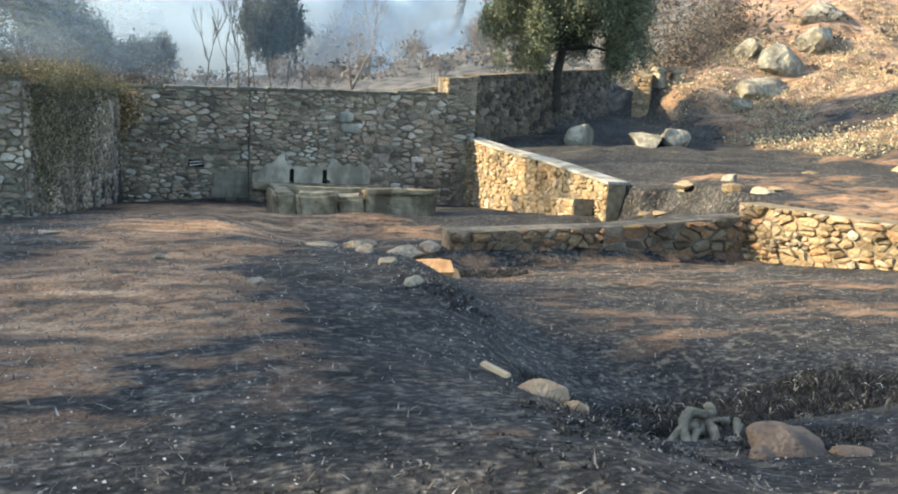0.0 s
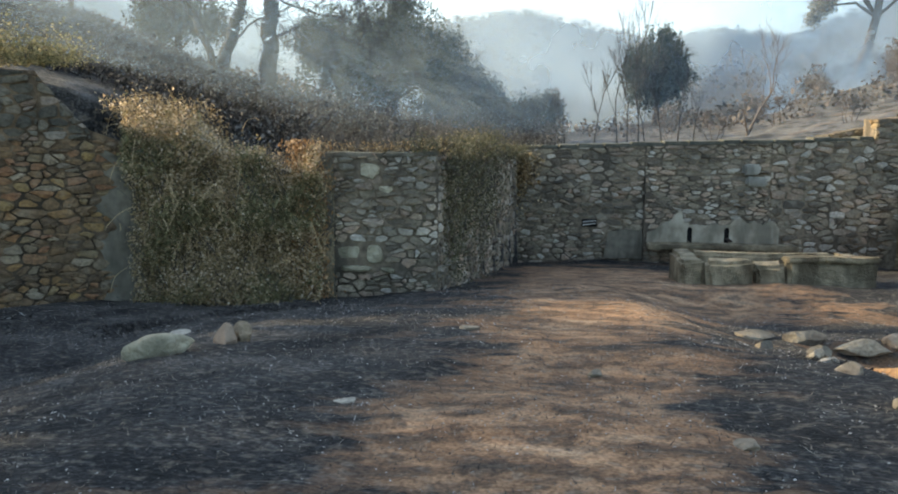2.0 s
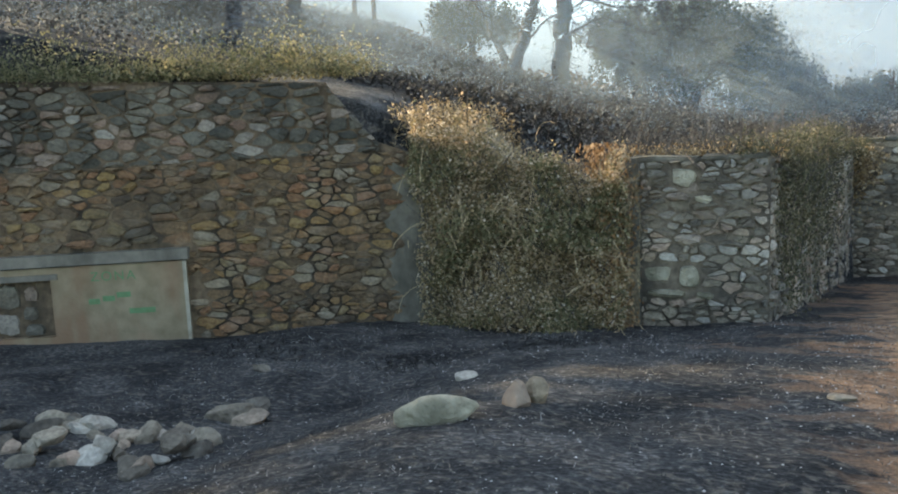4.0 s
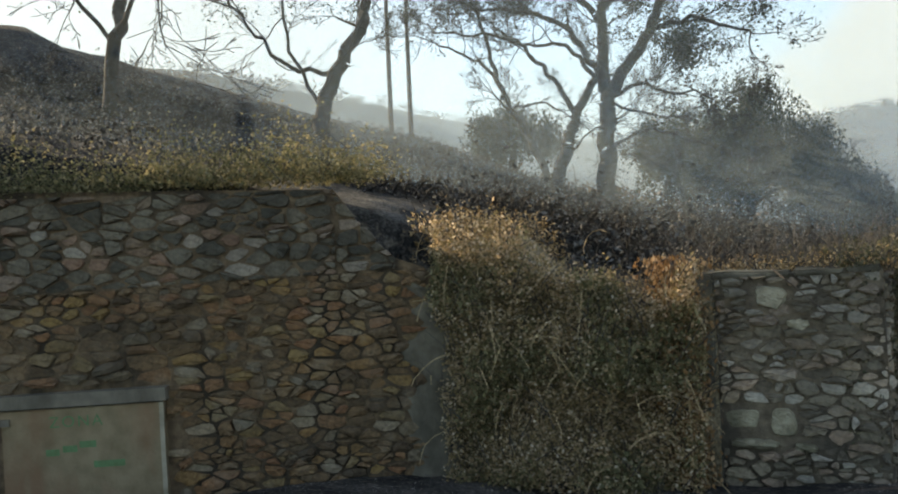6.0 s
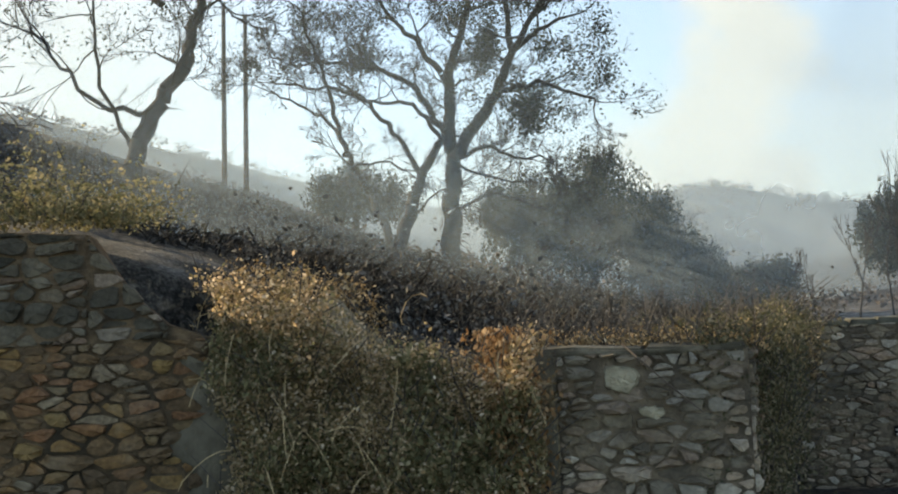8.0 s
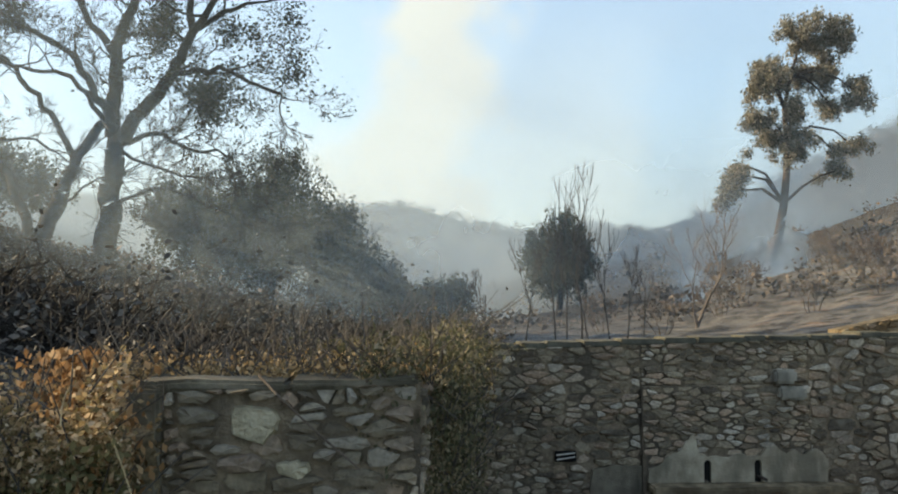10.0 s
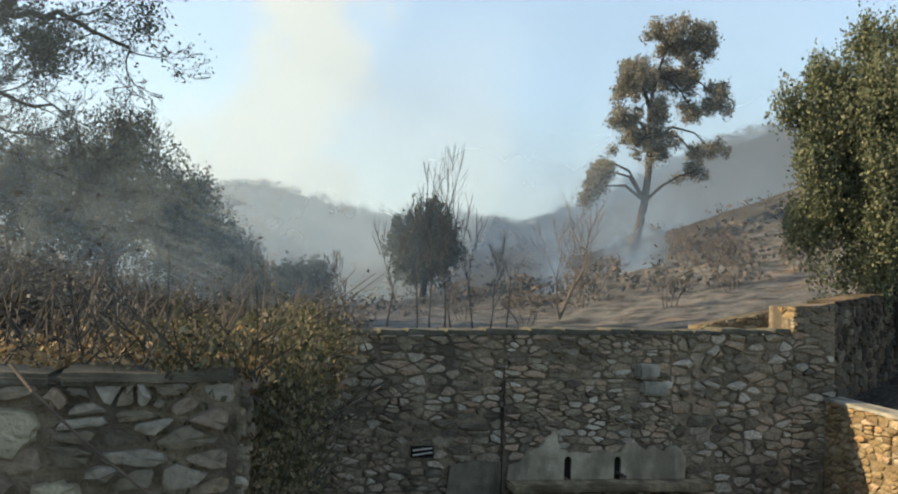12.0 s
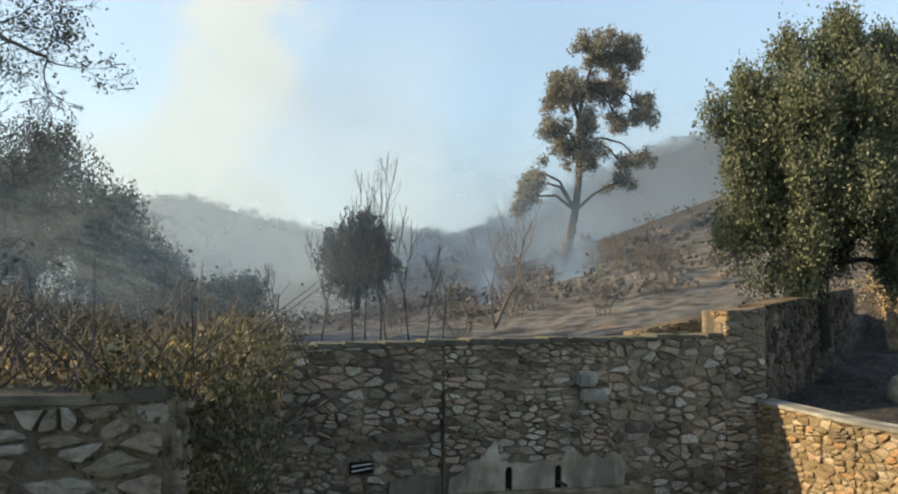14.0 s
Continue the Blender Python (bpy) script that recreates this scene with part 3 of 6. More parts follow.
def face_stones(parent, p0, p1, zb, zt, tone, sw=0.34, sh=0.17, proud=0.05, seed=1, skip=(), singles=300, prefer=None):
    """Stones on the face of a wall between two points of the plan; the first `singles` in the preferred stretch are parts, the rest one joined part."""
    rng = random.Random(seed)
    a, b = Vector((*p0, 0)), Vector((*p1, 0))
    d = (b - a).normalized()
    out = Vector((d.y, -d.x, 0))
    polys = rubble((b - a).length, zb[0], zb[1], zt[0], zt[1], sw, sh, rng, skip)
    if prefer is not None:
        polys.sort(key=lambda q: abs(q[0][0] - prefer[0]) + abs(q[0][1] - prefer[1]))
    jv, jf = [], []
    single, joined = STONE[tone]
    for i, poly in enumerate(polys):
        vs, fs = stone_shape(poly, rng, proud, (0.76, 0.84, 0.9, 0.95, 0.99, 1.02) if tone == "grey" else (0.88, 0.94, 0.98, 1.0, 1.03))
        world_vs = [a + d * u - out * w + Vector((0, 0, z)) for u, w, z in vs]
        if i < singles:
            c = world_vs[-1].copy()
            ob = mesh_of("stone", [v - c for v in world_vs], fs, single, parent)
            ob.location = c
        else:
            n0 = len(jv)
            jv += world_vs
            jf += [tuple(k + n0 for k in f) for f in fs]
    if jv:
        tagged(mesh_of("stonework", jv, jf, joined, parent), kind="stuff")
    return polys


def block(x0, y0, z0, x1, y1, z1, rng, rough=0.03, bev=0.04, cuts=2):
    """A worn block as a bmesh."""
    bm = bmesh.new()
    bmesh.ops.create_cube(bm, size=1)
    bmesh.ops.scale(bm, vec=(x1 - x0, y1 - y0, z1 - z0), verts=bm.verts)
    bmesh.ops.translate(bm, vec=((x0 + x1) / 2, (y0 + y1) / 2, (z0 + z1) / 2), verts=bm.verts)
    if bev:
        bmesh.ops.bevel(bm, geom=bm.edges[:], offset=bev, segments=2, affect="EDGES")
    if cuts:
        bmesh.ops.subdivide_edges(bm, edges=[e for e in bm.edges if e.calc_length() > 0.25], cuts=cuts, use_grid_fill=True)
    off = rng.uniform(0, 100)
    for v in bm.verts:
        v.co += rough * noise.noise_vector(v.co * 2.3 + Vector((off, 0, 0)))
    return bm


def boulder_mesh(sx, sy, sz, seed, sub=3, rough=0.16):
    """A broken rock: a ball cut by a dozen planes, with a rough skin."""
    rng = random.Random(seed)
    planes = []
    for i in range(13):
        n = Vector((rng.gauss(0, 1), rng.gauss(0, 1), rng.gauss(0, 1))).normalized()
        planes.append((n, rng.uniform(0.42, 0.78)))
    bm = bmesh.new()
    bmesh.ops.create_icosphere(bm, subdivisions=sub, radius=1)
    for v in bm.verts:
        for n, d in planes:
            e = v.co.dot(n) - d
            if e > 0:
                v.co -= n * e * 0.86
        v.co *= 1.25
        v.co += rough * 0.5 * noise.noise_vector(v.co * 1.6 + Vector((seed * 7.1, 0, 0))) + 0.07 * noise.noise_vector(v.co * 4 + Vector((0, seed * 3.3, 0))) + 0.03 * noise.noise_vector(v.co * 9)
        v.co.x, v.co.y, v.co.z = v.co.x * sx, v.co.y * sy, max(v.co.z, -0.7) * sz
    return bm


def root_mass(x, y, long, turn, seed, material, label):
    """A twisted half-buried root: knotty strands along one way."""
    rng = random.Random(seed)
    top = thing("root_lump", label, "root", at=(x, y, ground_z(x, y)))
    top.rotation_euler = (0, 0, radians(turn))
    for k in range(6):
        p, r = Vector((-long / 2 * rng.uniform(0.5, 1.0), rng.gauss(0, 0.06), -0.01)), rng.uniform(0.014, 0.034)
        vs, fs = [], []
        for i in range(10):
            for q in range(7):
                t = 2 * math.pi * q / 7
                vs.append(p + Vector((0, math.cos(t), math.sin(t))) * r * rng.uniform(0.85, 1.15))
            p = p + Vector((long / 9, rng.gauss(0, 0.03), rng.gauss(0, 0.018) + (0.012 if i < 4 else -0.012)))
            r = max(0.008, r * rng.uniform(0.75, 1.2))
        fs = [(7 * i + q, 7 * i + (q + 1) % 7, 7 * i + 7 + (q + 1) % 7, 7 * i + 7 + q) for i in range(9) for q in range(7)]
        fs += [tuple(range(6, -1, -1)), tuple(range(63, 70))]
        mesh_of("strand", vs, fs, material, top, soft=True)
    return top


def rock(name, x, y, sx, sy, sz, seed, label, turn=0.0, material=None, category="rock", sink=0.35, group="", z=None):
    bm = boulder_mesh(sx, sy, sz, seed)
    me = bpy.data.meshes.new(name)
    bm.to_mesh(me)
    bm.free()
    me.materials.append(material or M_BOULDER)
    ob = new(name, me)
    ob.location = (x, y, (ground_z(x, y) if z is None else z) + sz * (0.55 - sink))
    ob.rotation_euler = (0, 0, radians(turn))
    return tagged(ob, label, category, group)


# ---- plants ----
def tube(vs, fs, a, b, ra, rb, sides=5):
    d = (b - a)
    if d.length < 1e-5:
        return
    d.normalize()
    x = d.orthogonal().normalized()
    y = d.cross(x)
    n0 = len(vs)
    for c, r in ((a, ra), (b, rb)):
        for k in range(sides):
            t = 2 * math.pi * k / sides
            vs.append(c + (x * math.cos(t) + y * math.sin(t)) * r)
    fs.extend((n0 + k, n0 + (k + 1) % sides, n0 + sides + (k + 1) % sides, n0 + sides + k) for k in range(sides))


def leaf(vs, fs, c, size, rng, droop=None):
    a = Vector((rng.gauss(0, 1), rng.gauss(0, 1), rng.gauss(0, 1) * 0.8))
    if droop:
        a += droop
    a.normalize()
    b = a.cross(Vector((rng.gauss(0, 1), rng.gauss(0, 1), rng.gauss(0, 1)))).normalized()
    s = size * rng.uniform(0.6, 1.4)
    n0 = len(vs)
    vs += [c - a * s * 0.5, c + b * s * 0.28, c + a * s * 0.5, c - b * s * 0.28]
    fs.append((n0, n0 + 1, n0 + 2, n0 + 3))


def grow(wood, tips, p, d, length, radius, level, rng, spread=0.6, up=0.15, kids=(2, 3), shrink=0.72, bend=0.22):
    """A limb that bends as it goes and forks at its end; the ends of the twigs go to tips."""
    vs, fs = wood
    steps = 3 if level > 0 else 2
    q = p.copy()
    r = radius
    for i in range(steps):
        d = (d + Vector((rng.gauss(0, bend), rng.gauss(0, bend), rng.gauss(0, bend) + up * 0.3))).normalized()
        nq = q + d * (length / steps)
        nr = max(0.008, r * (0.86 if level else 0.6))
        tube(vs, fs, q, nq, r, nr, 7 if radius > 0.12 else (5 if radius > 0.04 else 3))
        if level and i and rng.random() < 0.75:
            side = (d + Vector((rng.gauss(0, 1), rng.gauss(0, 1), rng.gauss(0, 0.6))).normalized() * spread * 1.3).normalized()
            grow(wood, tips, nq.copy(), side, length * shrink * rng.uniform(0.5, 0.9), nr * 0.55, level - 1, rng, spread, up, kids, shrink, bend)
        q, r = nq, nr
    if level == 0:
        tips.append((p, q))
        return
    for k in range(rng.randint(*kids)):
        nd = (d + Vector((rng.gauss(0, 1), rng.gauss(0, 1), rng.gauss(0, 0.7) + up)).normalized() * spread).normalized()
        grow(wood, tips, q.copy(), nd, length * shrink * rng.uniform(0.8, 1.15), r * rng.uniform(0.6, 0.8), level - 1, rng, spread, up, kids, shrink, bend)


def tree(name, x, y, trunks, levels, label, bark, leaf_material=None, leaves=0, leaf_size=0.08, seed=1, spread=0.6, up=0.15, z=None, clump=0.12, bend=0.22, shrink=0.72, category="tree", group="", min_leaf_z=0.0, kids=(2, 3)):
    """trunks: (dx, dy, direction, length, radius) for each stem."""
    rng = random.Random(seed)
    base = Vector((x, y, (ground_z(x, y) if z is None else z) - 0.1))
    top = thing(name, label, category, group, at=base)
    tips = []
    for dx, dy, d, length, radius in trunks:
        wood = ([], [])
        grow(wood, tips, Vector((dx, dy, 0)), Vector(d).normalized(), length, radius, levels, rng, spread, up, kids, shrink, bend)
        mesh_of("trunk", wood[0], wood[1], bark, top, soft=True)
    if leaves and tips:
        vs, fs = [], []
        for k in range(leaves):
            a, b = rng.choice(tips)
            c = a.lerp(b, rng.uniform(0.2, 1.1)) + Vector((rng.gauss(0, clump), rng.gauss(0, clump), rng.gauss(0, clump)))
            if c.z < min_leaf_z:
                continue
            leaf(vs, fs, c, leaf_size, rng)
        mesh_of("crown", vs, fs, leaf_material, top)
    return top


def foliage(name, count, place, size, material, label, category, seed, stems=None, droop=None):
    """A mass of leaves; place(rng) gives each one's spot. stems: how many thin stalks run through it."""
    rng = random.Random(seed)
    top = thing(name, label, category)
    vs, fs = [], []
    for i in range(count):
        leaf(vs, fs, place(rng), size, rng, droop)
    tagged(mesh_of("leaves", vs, fs, material, top), kind="stuff")
    if stems:
        vs, fs = [], []
        for i in range(stems):
            a = place(rng)
            d = Vector((rng.gauss(0, 0.5), rng.gauss(0, 0.4), rng.uniform(0.3, 1.2)))
            b = a + d * rng.uniform(0.15, 0.5)
            tube(vs, fs, a, b, 0.006, 0.003, 3)
        tagged(mesh_of("stalk", vs, fs, M_GREY_TWIG, top), kind="stuff")
    return top


# ---- walls of the fountain ----
back = thing("wall_back", "tall grey rubble stone wall behind the old fountain", "wall", kind="structure")
wall_core("core", [(-0.5, 24.3, -2.6, 0.83), (8.8, 24.3, -2.6, 1.14)], 0.6, M_MORTAR, back)
step_pier = thing("wall_step", "raised rubble stone end of the fountain wall", "wall", kind="structure")
wall_core("core", [(8.55, 24.29, -2.6, 1.62), (9.5, 24.37, -2.6, 1.72)], 0.7, M_MORTAR, step_pier)
upper = thing("wall_upper", "sooty rubble retaining wall under the evergreen oak", "wall", kind="structure")
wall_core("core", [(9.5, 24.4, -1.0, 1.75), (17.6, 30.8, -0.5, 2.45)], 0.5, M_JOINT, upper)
far_low = thing("wall_far", "low sunlit dry stone wall on the slope", "wall", kind="structure")
wall_core("core", [(8.1, 27.0, 0.4, 1.15), (10.4, 27.0, 0.4, 1.62), (13.5, 29.0, 0.6, 1.8)], 0.4, M_SANDY_JOINT, far_low)
pier = thing("wall_pier", "rubble stone gate pier with a rendered edge", "wall", kind="structure")
wall_core("core", [(-2.98, 14.2, -1.3, 1.07), (-1.35, 14.3, -1.3, 1.10), (-0.3, 24.4, -2.6, 0.85)], 0.45, M_MORTAR, pier)
house = thing("wall_house", "high brown rubble wall of a ruined house", "wall", kind="structure")
wall_core("core", [(-14, 8.93, -1.6, 2.4), (-9.7, 11.51, -1.6, 2.36), (-6.69, 13.32, -1.6, 2.22), (-6.4, 13.49, -1.6, 1.7), (-6.13, 13.65, -1.6, 1.42), (-5.62, 13.96, -1.6, 1.2)], 0.5, M_JOINT, house)
ramp_wall = thing("wall_ramp", "sunlit ochre stone wall with a sloping flat top", "wall", kind="structure")
wall_core("core", [(9.26, 24.5, -2.6, -0.11), (9.42, 22.0, -2.4, -0.25), (9.57, 20.0, -2.2, -0.30), (9.5, 16.4, -1.6, -0.44)], 0.42, M_SANDY_JOINT, ramp_wall)
wall_core("coping", [(9.22, 24.5, -0.11, -0.05), (9.38, 22.0, -0.25, -0.19), (9.53, 20.0, -0.30, -0.24), (9.46, 16.35, -0.44, -0.38)], 0.5, M_CONCRETE, ramp_wall)
bench = thing("stone_ledge", "low stone ledge at the foot of the ramp wall", "ledge", kind="structure")
wall_core("core", [(9.2, 22.6, -2.2, -1.5), (9.0, 16.9, -1.6, -0.83)], 0.45, M_SANDY_JOINT, bench)
terrace = thing("wall_terrace", "low terrace wall of rough field stone", "wall", kind="structure")
wall_core("core", [(4.5, 12.25, -1.4, -0.72), (7.0, 12.15, -1.4, -0.62), (9.55, 12.05, -1.4, -0.42)], 0.4, M_MORTAR, terrace)
retain = thing("wall_retaining", "sunlit ochre dry stone retaining wall", "wall", kind="structure")
wall_core("core", [(9.62, 12.3, -1.5, -0.22), (9.75, 11.6, -1.5, -0.20), (11.2, 7.6, -1.5, -0.1), (13, 3, -1.5, 0)], 0.5, M_SANDY_JOINT, retain)

# ---- burnt stubble ----
rng = random.Random(5)
sv, sf = [], []
for i in range(110000):
    y = 1.5 + 14 * rng.random() ** 1.5
    x = rng.uniform(-7, 9.4)
    if y > table(WALL_LINE, x) - 0.1:
        continue
    b = burn_shade_at(x, y)
    if rng.random() > 0.35 + 0.6 * b * (0.5 + noise.noise((x * 0.9, y * 0.9, 2))):
        continue
    z = ground_z(x, y)
    h, w, t = rng.uniform(0.006, 0.026), rng.uniform(0.002, 0.005), rng.uniform(0, 6.28)
    lean = rng.uniform(0.4, 3.0) * h
    cx, cy = math.cos(t), math.sin(t)
    n0 = len(sv)
    sv += [(x - cy * w, y + cx * w, z - 0.005), (x + cy * w, y - cx * w, z - 0.005), (x + cx * lean, y + cy * lean, z + h)]
    sf.append((n0, n0 + 1, n0 + 2))
tagged(mesh_of("burnt_grass", sv, sf, L_STRAW), "scorched grass stubble and ash flakes on the ground", "grass", kind="stuff")

# ash flakes and litter lying on the ground
rng = random.Random(6)
sv, sf = [], []
for i in range(68000):
    y = 1.8 + 13 * rng.random() ** 1.4
    x = rng.uniform(-7, 9.3)
    if y > table(WALL_LINE, x) - 0.15 or noise.noise((x * 1.1, y * 1.1, 5)) < rng.uniform(-0.5, 0.3):
        continue
    z = ground_z(x, y) + 0.004
    s, t = rng.uniform(0.004, 0.012) * (0.6 + 0.05 * y), rng.uniform(0, 6.28)
    cx, cy = math.cos(t) * s, math.sin(t) * s
    q = rng.uniform(0.3, 1.0)
    n0 = len(sv)
    sv += [(x + cx, y + cy, z), (x - cy * q, y + cx * q, z + s * rng.uniform(0, 0.8)), (x - cx, y - cy, z + 0.002), (x + cy * q, y - cx * q, z + s * rng.uniform(0, 0.8))]
    sf.append((n0, n0 + 1, n0 + 2, n0 + 3))
tagged(mesh_of("ash_litter", sv, sf, L_FLECK), "ash flakes and burnt litter scattered on the earth", "litter", kind="stuff")

# ---- vines on the gate and the walls ----
def gate_spot(rng):
    k = rng.random()
    x = -6.35 + 3.45 * k ** 0.9
    k = max(0.0, (x + 5.75) / 2.85)
    top = table([(0.0, 1.75), (0.3, 1.75), (0.5, 1.2), (0.75, 0.95), (1.0, 1.15)], k) + 0.26 * noise.noise((x * 2.2, 0, 1)) + 0.1 * rng.gauss(0, 1)
    z = -1.3 + (top + 1.3) * rng.random() ** 0.9
    y = 14.0 + 0.12 * k - 0.26 - 0.34 * noise.noise((x * 1.6, z * 1.6, 0)) - 0.12 * noise.noise((x * 4.5, z * 4.5, 6)) + rng.gauss(0, 0.09) - 0.25 * smooth(0.3, -1.0, z) * smooth(0.0, 0.5, k) + 0.55 * smooth(-5.6, -5.85, x)
    return Vector((x, y, z))


gate_vine = foliage("gate_vine", 42000, gate_spot, 0.042, L_VINE, "dense half-dry climbing vine filling the old gateway", "vine", 11, stems=500)


def gate_clump(rng):
    p = gate_spot(rng)
    while noise.noise((p.x * 1.5, p.z * 1.5, 21)) < rng.uniform(-0.05, 0.3):
        p = gate_spot(rng)
    return p + Vector((0, -0.05, 0))


cv, cf, crng = [], [], random.Random(19)
for i in range(15000):
    leaf(cv, cf, gate_clump(crng), 0.05, crng, Vector((0, 0, -0.8)))
tagged(mesh_of("green_leaves", cv, cf, L_GREEN, gate_vine, "olive-green leaf clumps still alive"), kind="stuff")


def jamb_dry(rng):
    z = -1.0 + 2.3 * rng.random()
    return Vector((-3.12 + rng.gauss(0, 0.12) - 0.2 * smooth(0.6, 1.3, z) * rng.random(), 13.95 + rng.gauss(0, 0.1), z))


foliage("dry_creeper", 4200, jamb_dry, 0.055, L_RUST, "orange dried creeper beside the gate pier", "creeper", 27, stems=160, droop=Vector((0, 0, -1.6)))
srng = random.Random(18)
vs, fs = [], []
for i in range(90):
    a = gate_spot(srng) + Vector((0, -0.06, 0.1))
    d = Vector((srng.gauss(0, 0.3), -0.12 + srng.gauss(0, 0.12), srng.uniform(-0.2, 0.6)))
    for q in range(5):
        b2 = a + d * srng.uniform(0.08, 0.16)
        tube(vs, fs, a, b2, 0.005, 0.004, 3)
        a = b2
        d = (d + Vector((srng.gauss(0, 0.2), srng.gauss(0, 0.08), -0.38))).normalized()
tagged(mesh_of("strand", vs, fs, plain_mat("straw_strand", (0.28, 0.20, 0.11), (0.50, 0.38, 0.22), 20, 0.9, 0.3), gate_vine), kind="stuff")
# straw-coloured sheet added behind the vine, to lighten gaps between its leaves
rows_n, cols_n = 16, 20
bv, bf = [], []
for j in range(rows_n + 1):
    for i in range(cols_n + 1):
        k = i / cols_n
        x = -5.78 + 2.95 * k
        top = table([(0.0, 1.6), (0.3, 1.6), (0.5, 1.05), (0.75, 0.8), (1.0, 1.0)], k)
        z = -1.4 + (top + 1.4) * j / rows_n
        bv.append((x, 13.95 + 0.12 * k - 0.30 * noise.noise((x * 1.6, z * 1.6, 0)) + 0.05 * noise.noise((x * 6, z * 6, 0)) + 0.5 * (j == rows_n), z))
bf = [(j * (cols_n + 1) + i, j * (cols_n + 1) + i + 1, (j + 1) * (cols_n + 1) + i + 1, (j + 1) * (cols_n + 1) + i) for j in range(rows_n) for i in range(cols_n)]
tangle = mesh_of("vine_backing", bv, bf, plain_mat("vine_backing_straw", (0.14, 0.115, 0.075), (0.36, 0.29, 0.19), 30, 0.97, 1.0), gate_vine)


def gate_top(rng):
    k = rng.random()
    x = -6.4 + 3.6 * k
    top = table([(0.0, 1.5), (0.15, 1.95), (0.34, 1.9), (0.5, 1.3), (0.75, 1.0), (1.0, 1.02)], k)
    return Vector((x, 14.2 + rng.uniform(-0.2, 1.4), top - 0.1 - abs(rng.gauss(0, 0.3)) + 0.22 * noise.noise((x * 2.3, 0, 9)) + 0.09 * rng.gauss(0, 1)))


foliage("dry_bramble", 15000, gate_top, 0.047, L_DRY, "golden dried bramble spilling over the gateway", "bramble", 12, stems=350)


def corner_spot(rng):
    k = rng.random()
    y = 14.35 + 5.4 * k ** 1.5
    x = table([(14.3, -1.75), (14.8, -1.25), (24.3, -0.25)], y) + 0.05 + abs(rng.gauss(0, 0.16)) - 0.1
    z = 1.25 - 2.2 * rng.random() ** 1.5 * (0.5 + 0.8 * abs(noise.noise((y * 1.2, 0, 4)) + 0.35)) + 0.1 * rng.gauss(0, 1)
    return Vector((x, y - 0.08, z))


foliage("hanging_ivy", 17000, corner_spot, 0.038, L_DARK, "dark scorched ivy hanging over the wall corner", "ivy", 13, stems=300, droop=Vector((0, 0, -1.5)))


def corner_top(rng):
    y = rng.uniform(14.7, 23.6)
    x = table([(14.3, -1.9), (24.3, -0.5)], y) + rng.gauss(0, 0.35)
    return Vector((x, y, 0.98 + 0.30 * math.exp(-((y - 17) / 3.0) ** 2) - abs(rng.gauss(0, 0.18)) + 0.14 * noise.noise((x * 2, y * 2, 3))))


foliage("wall_top_bramble", 30000, corner_top, 0.032, L_OLIVE, "olive and brown bramble mounded on the wall top", "bramble", 14, stems=300)


def house_top(rng):
    k = rng.random()
    x = -12 + 5.6 * k
    y = 9.53 + (x + 13) * 0.6
    return Vector((x + rng.gauss(0, 0.2), y + 0.25 + rng.gauss(0, 0.25), 2.38 + abs(rng.gauss(0, 0.34)) * (0.6 + 0.8 * noise.noise((x * 2, 0, 6))) - 0.1 * rng.random()))


foliage("wall_top_weeds", 24000, house_top, 0.042, L_GREEN, "dull weeds and bramble growing along the wall top", "weeds", 15, stems=350)


def pier_top(rng):
    x = rng.uniform(-3.3, -1.2)
    return Vector((x, 14.4 + rng.uniform(0, 0.9), 1.12 + abs(rng.gauss(0, 0.07)) - 0.1 * rng.random()))


foliage("dry_grass_tuft", 3500, pier_top, 0.04, L_DRY, "golden dry grass behind the pier coping", "grass", 16, stems=250)


def corner_dry(rng):
    return Vector((-0.25 + rng.gauss(0, 0.22), 24.1 + rng.gauss(0, 0.15), 0.75 - abs(rng.gauss(0, 0.5))))


foliage("withered_creeper", 1500, corner_dry, 0.09, L_DRY, "withered brown creeper in the wall corner", "creeper", 17, stems=60)

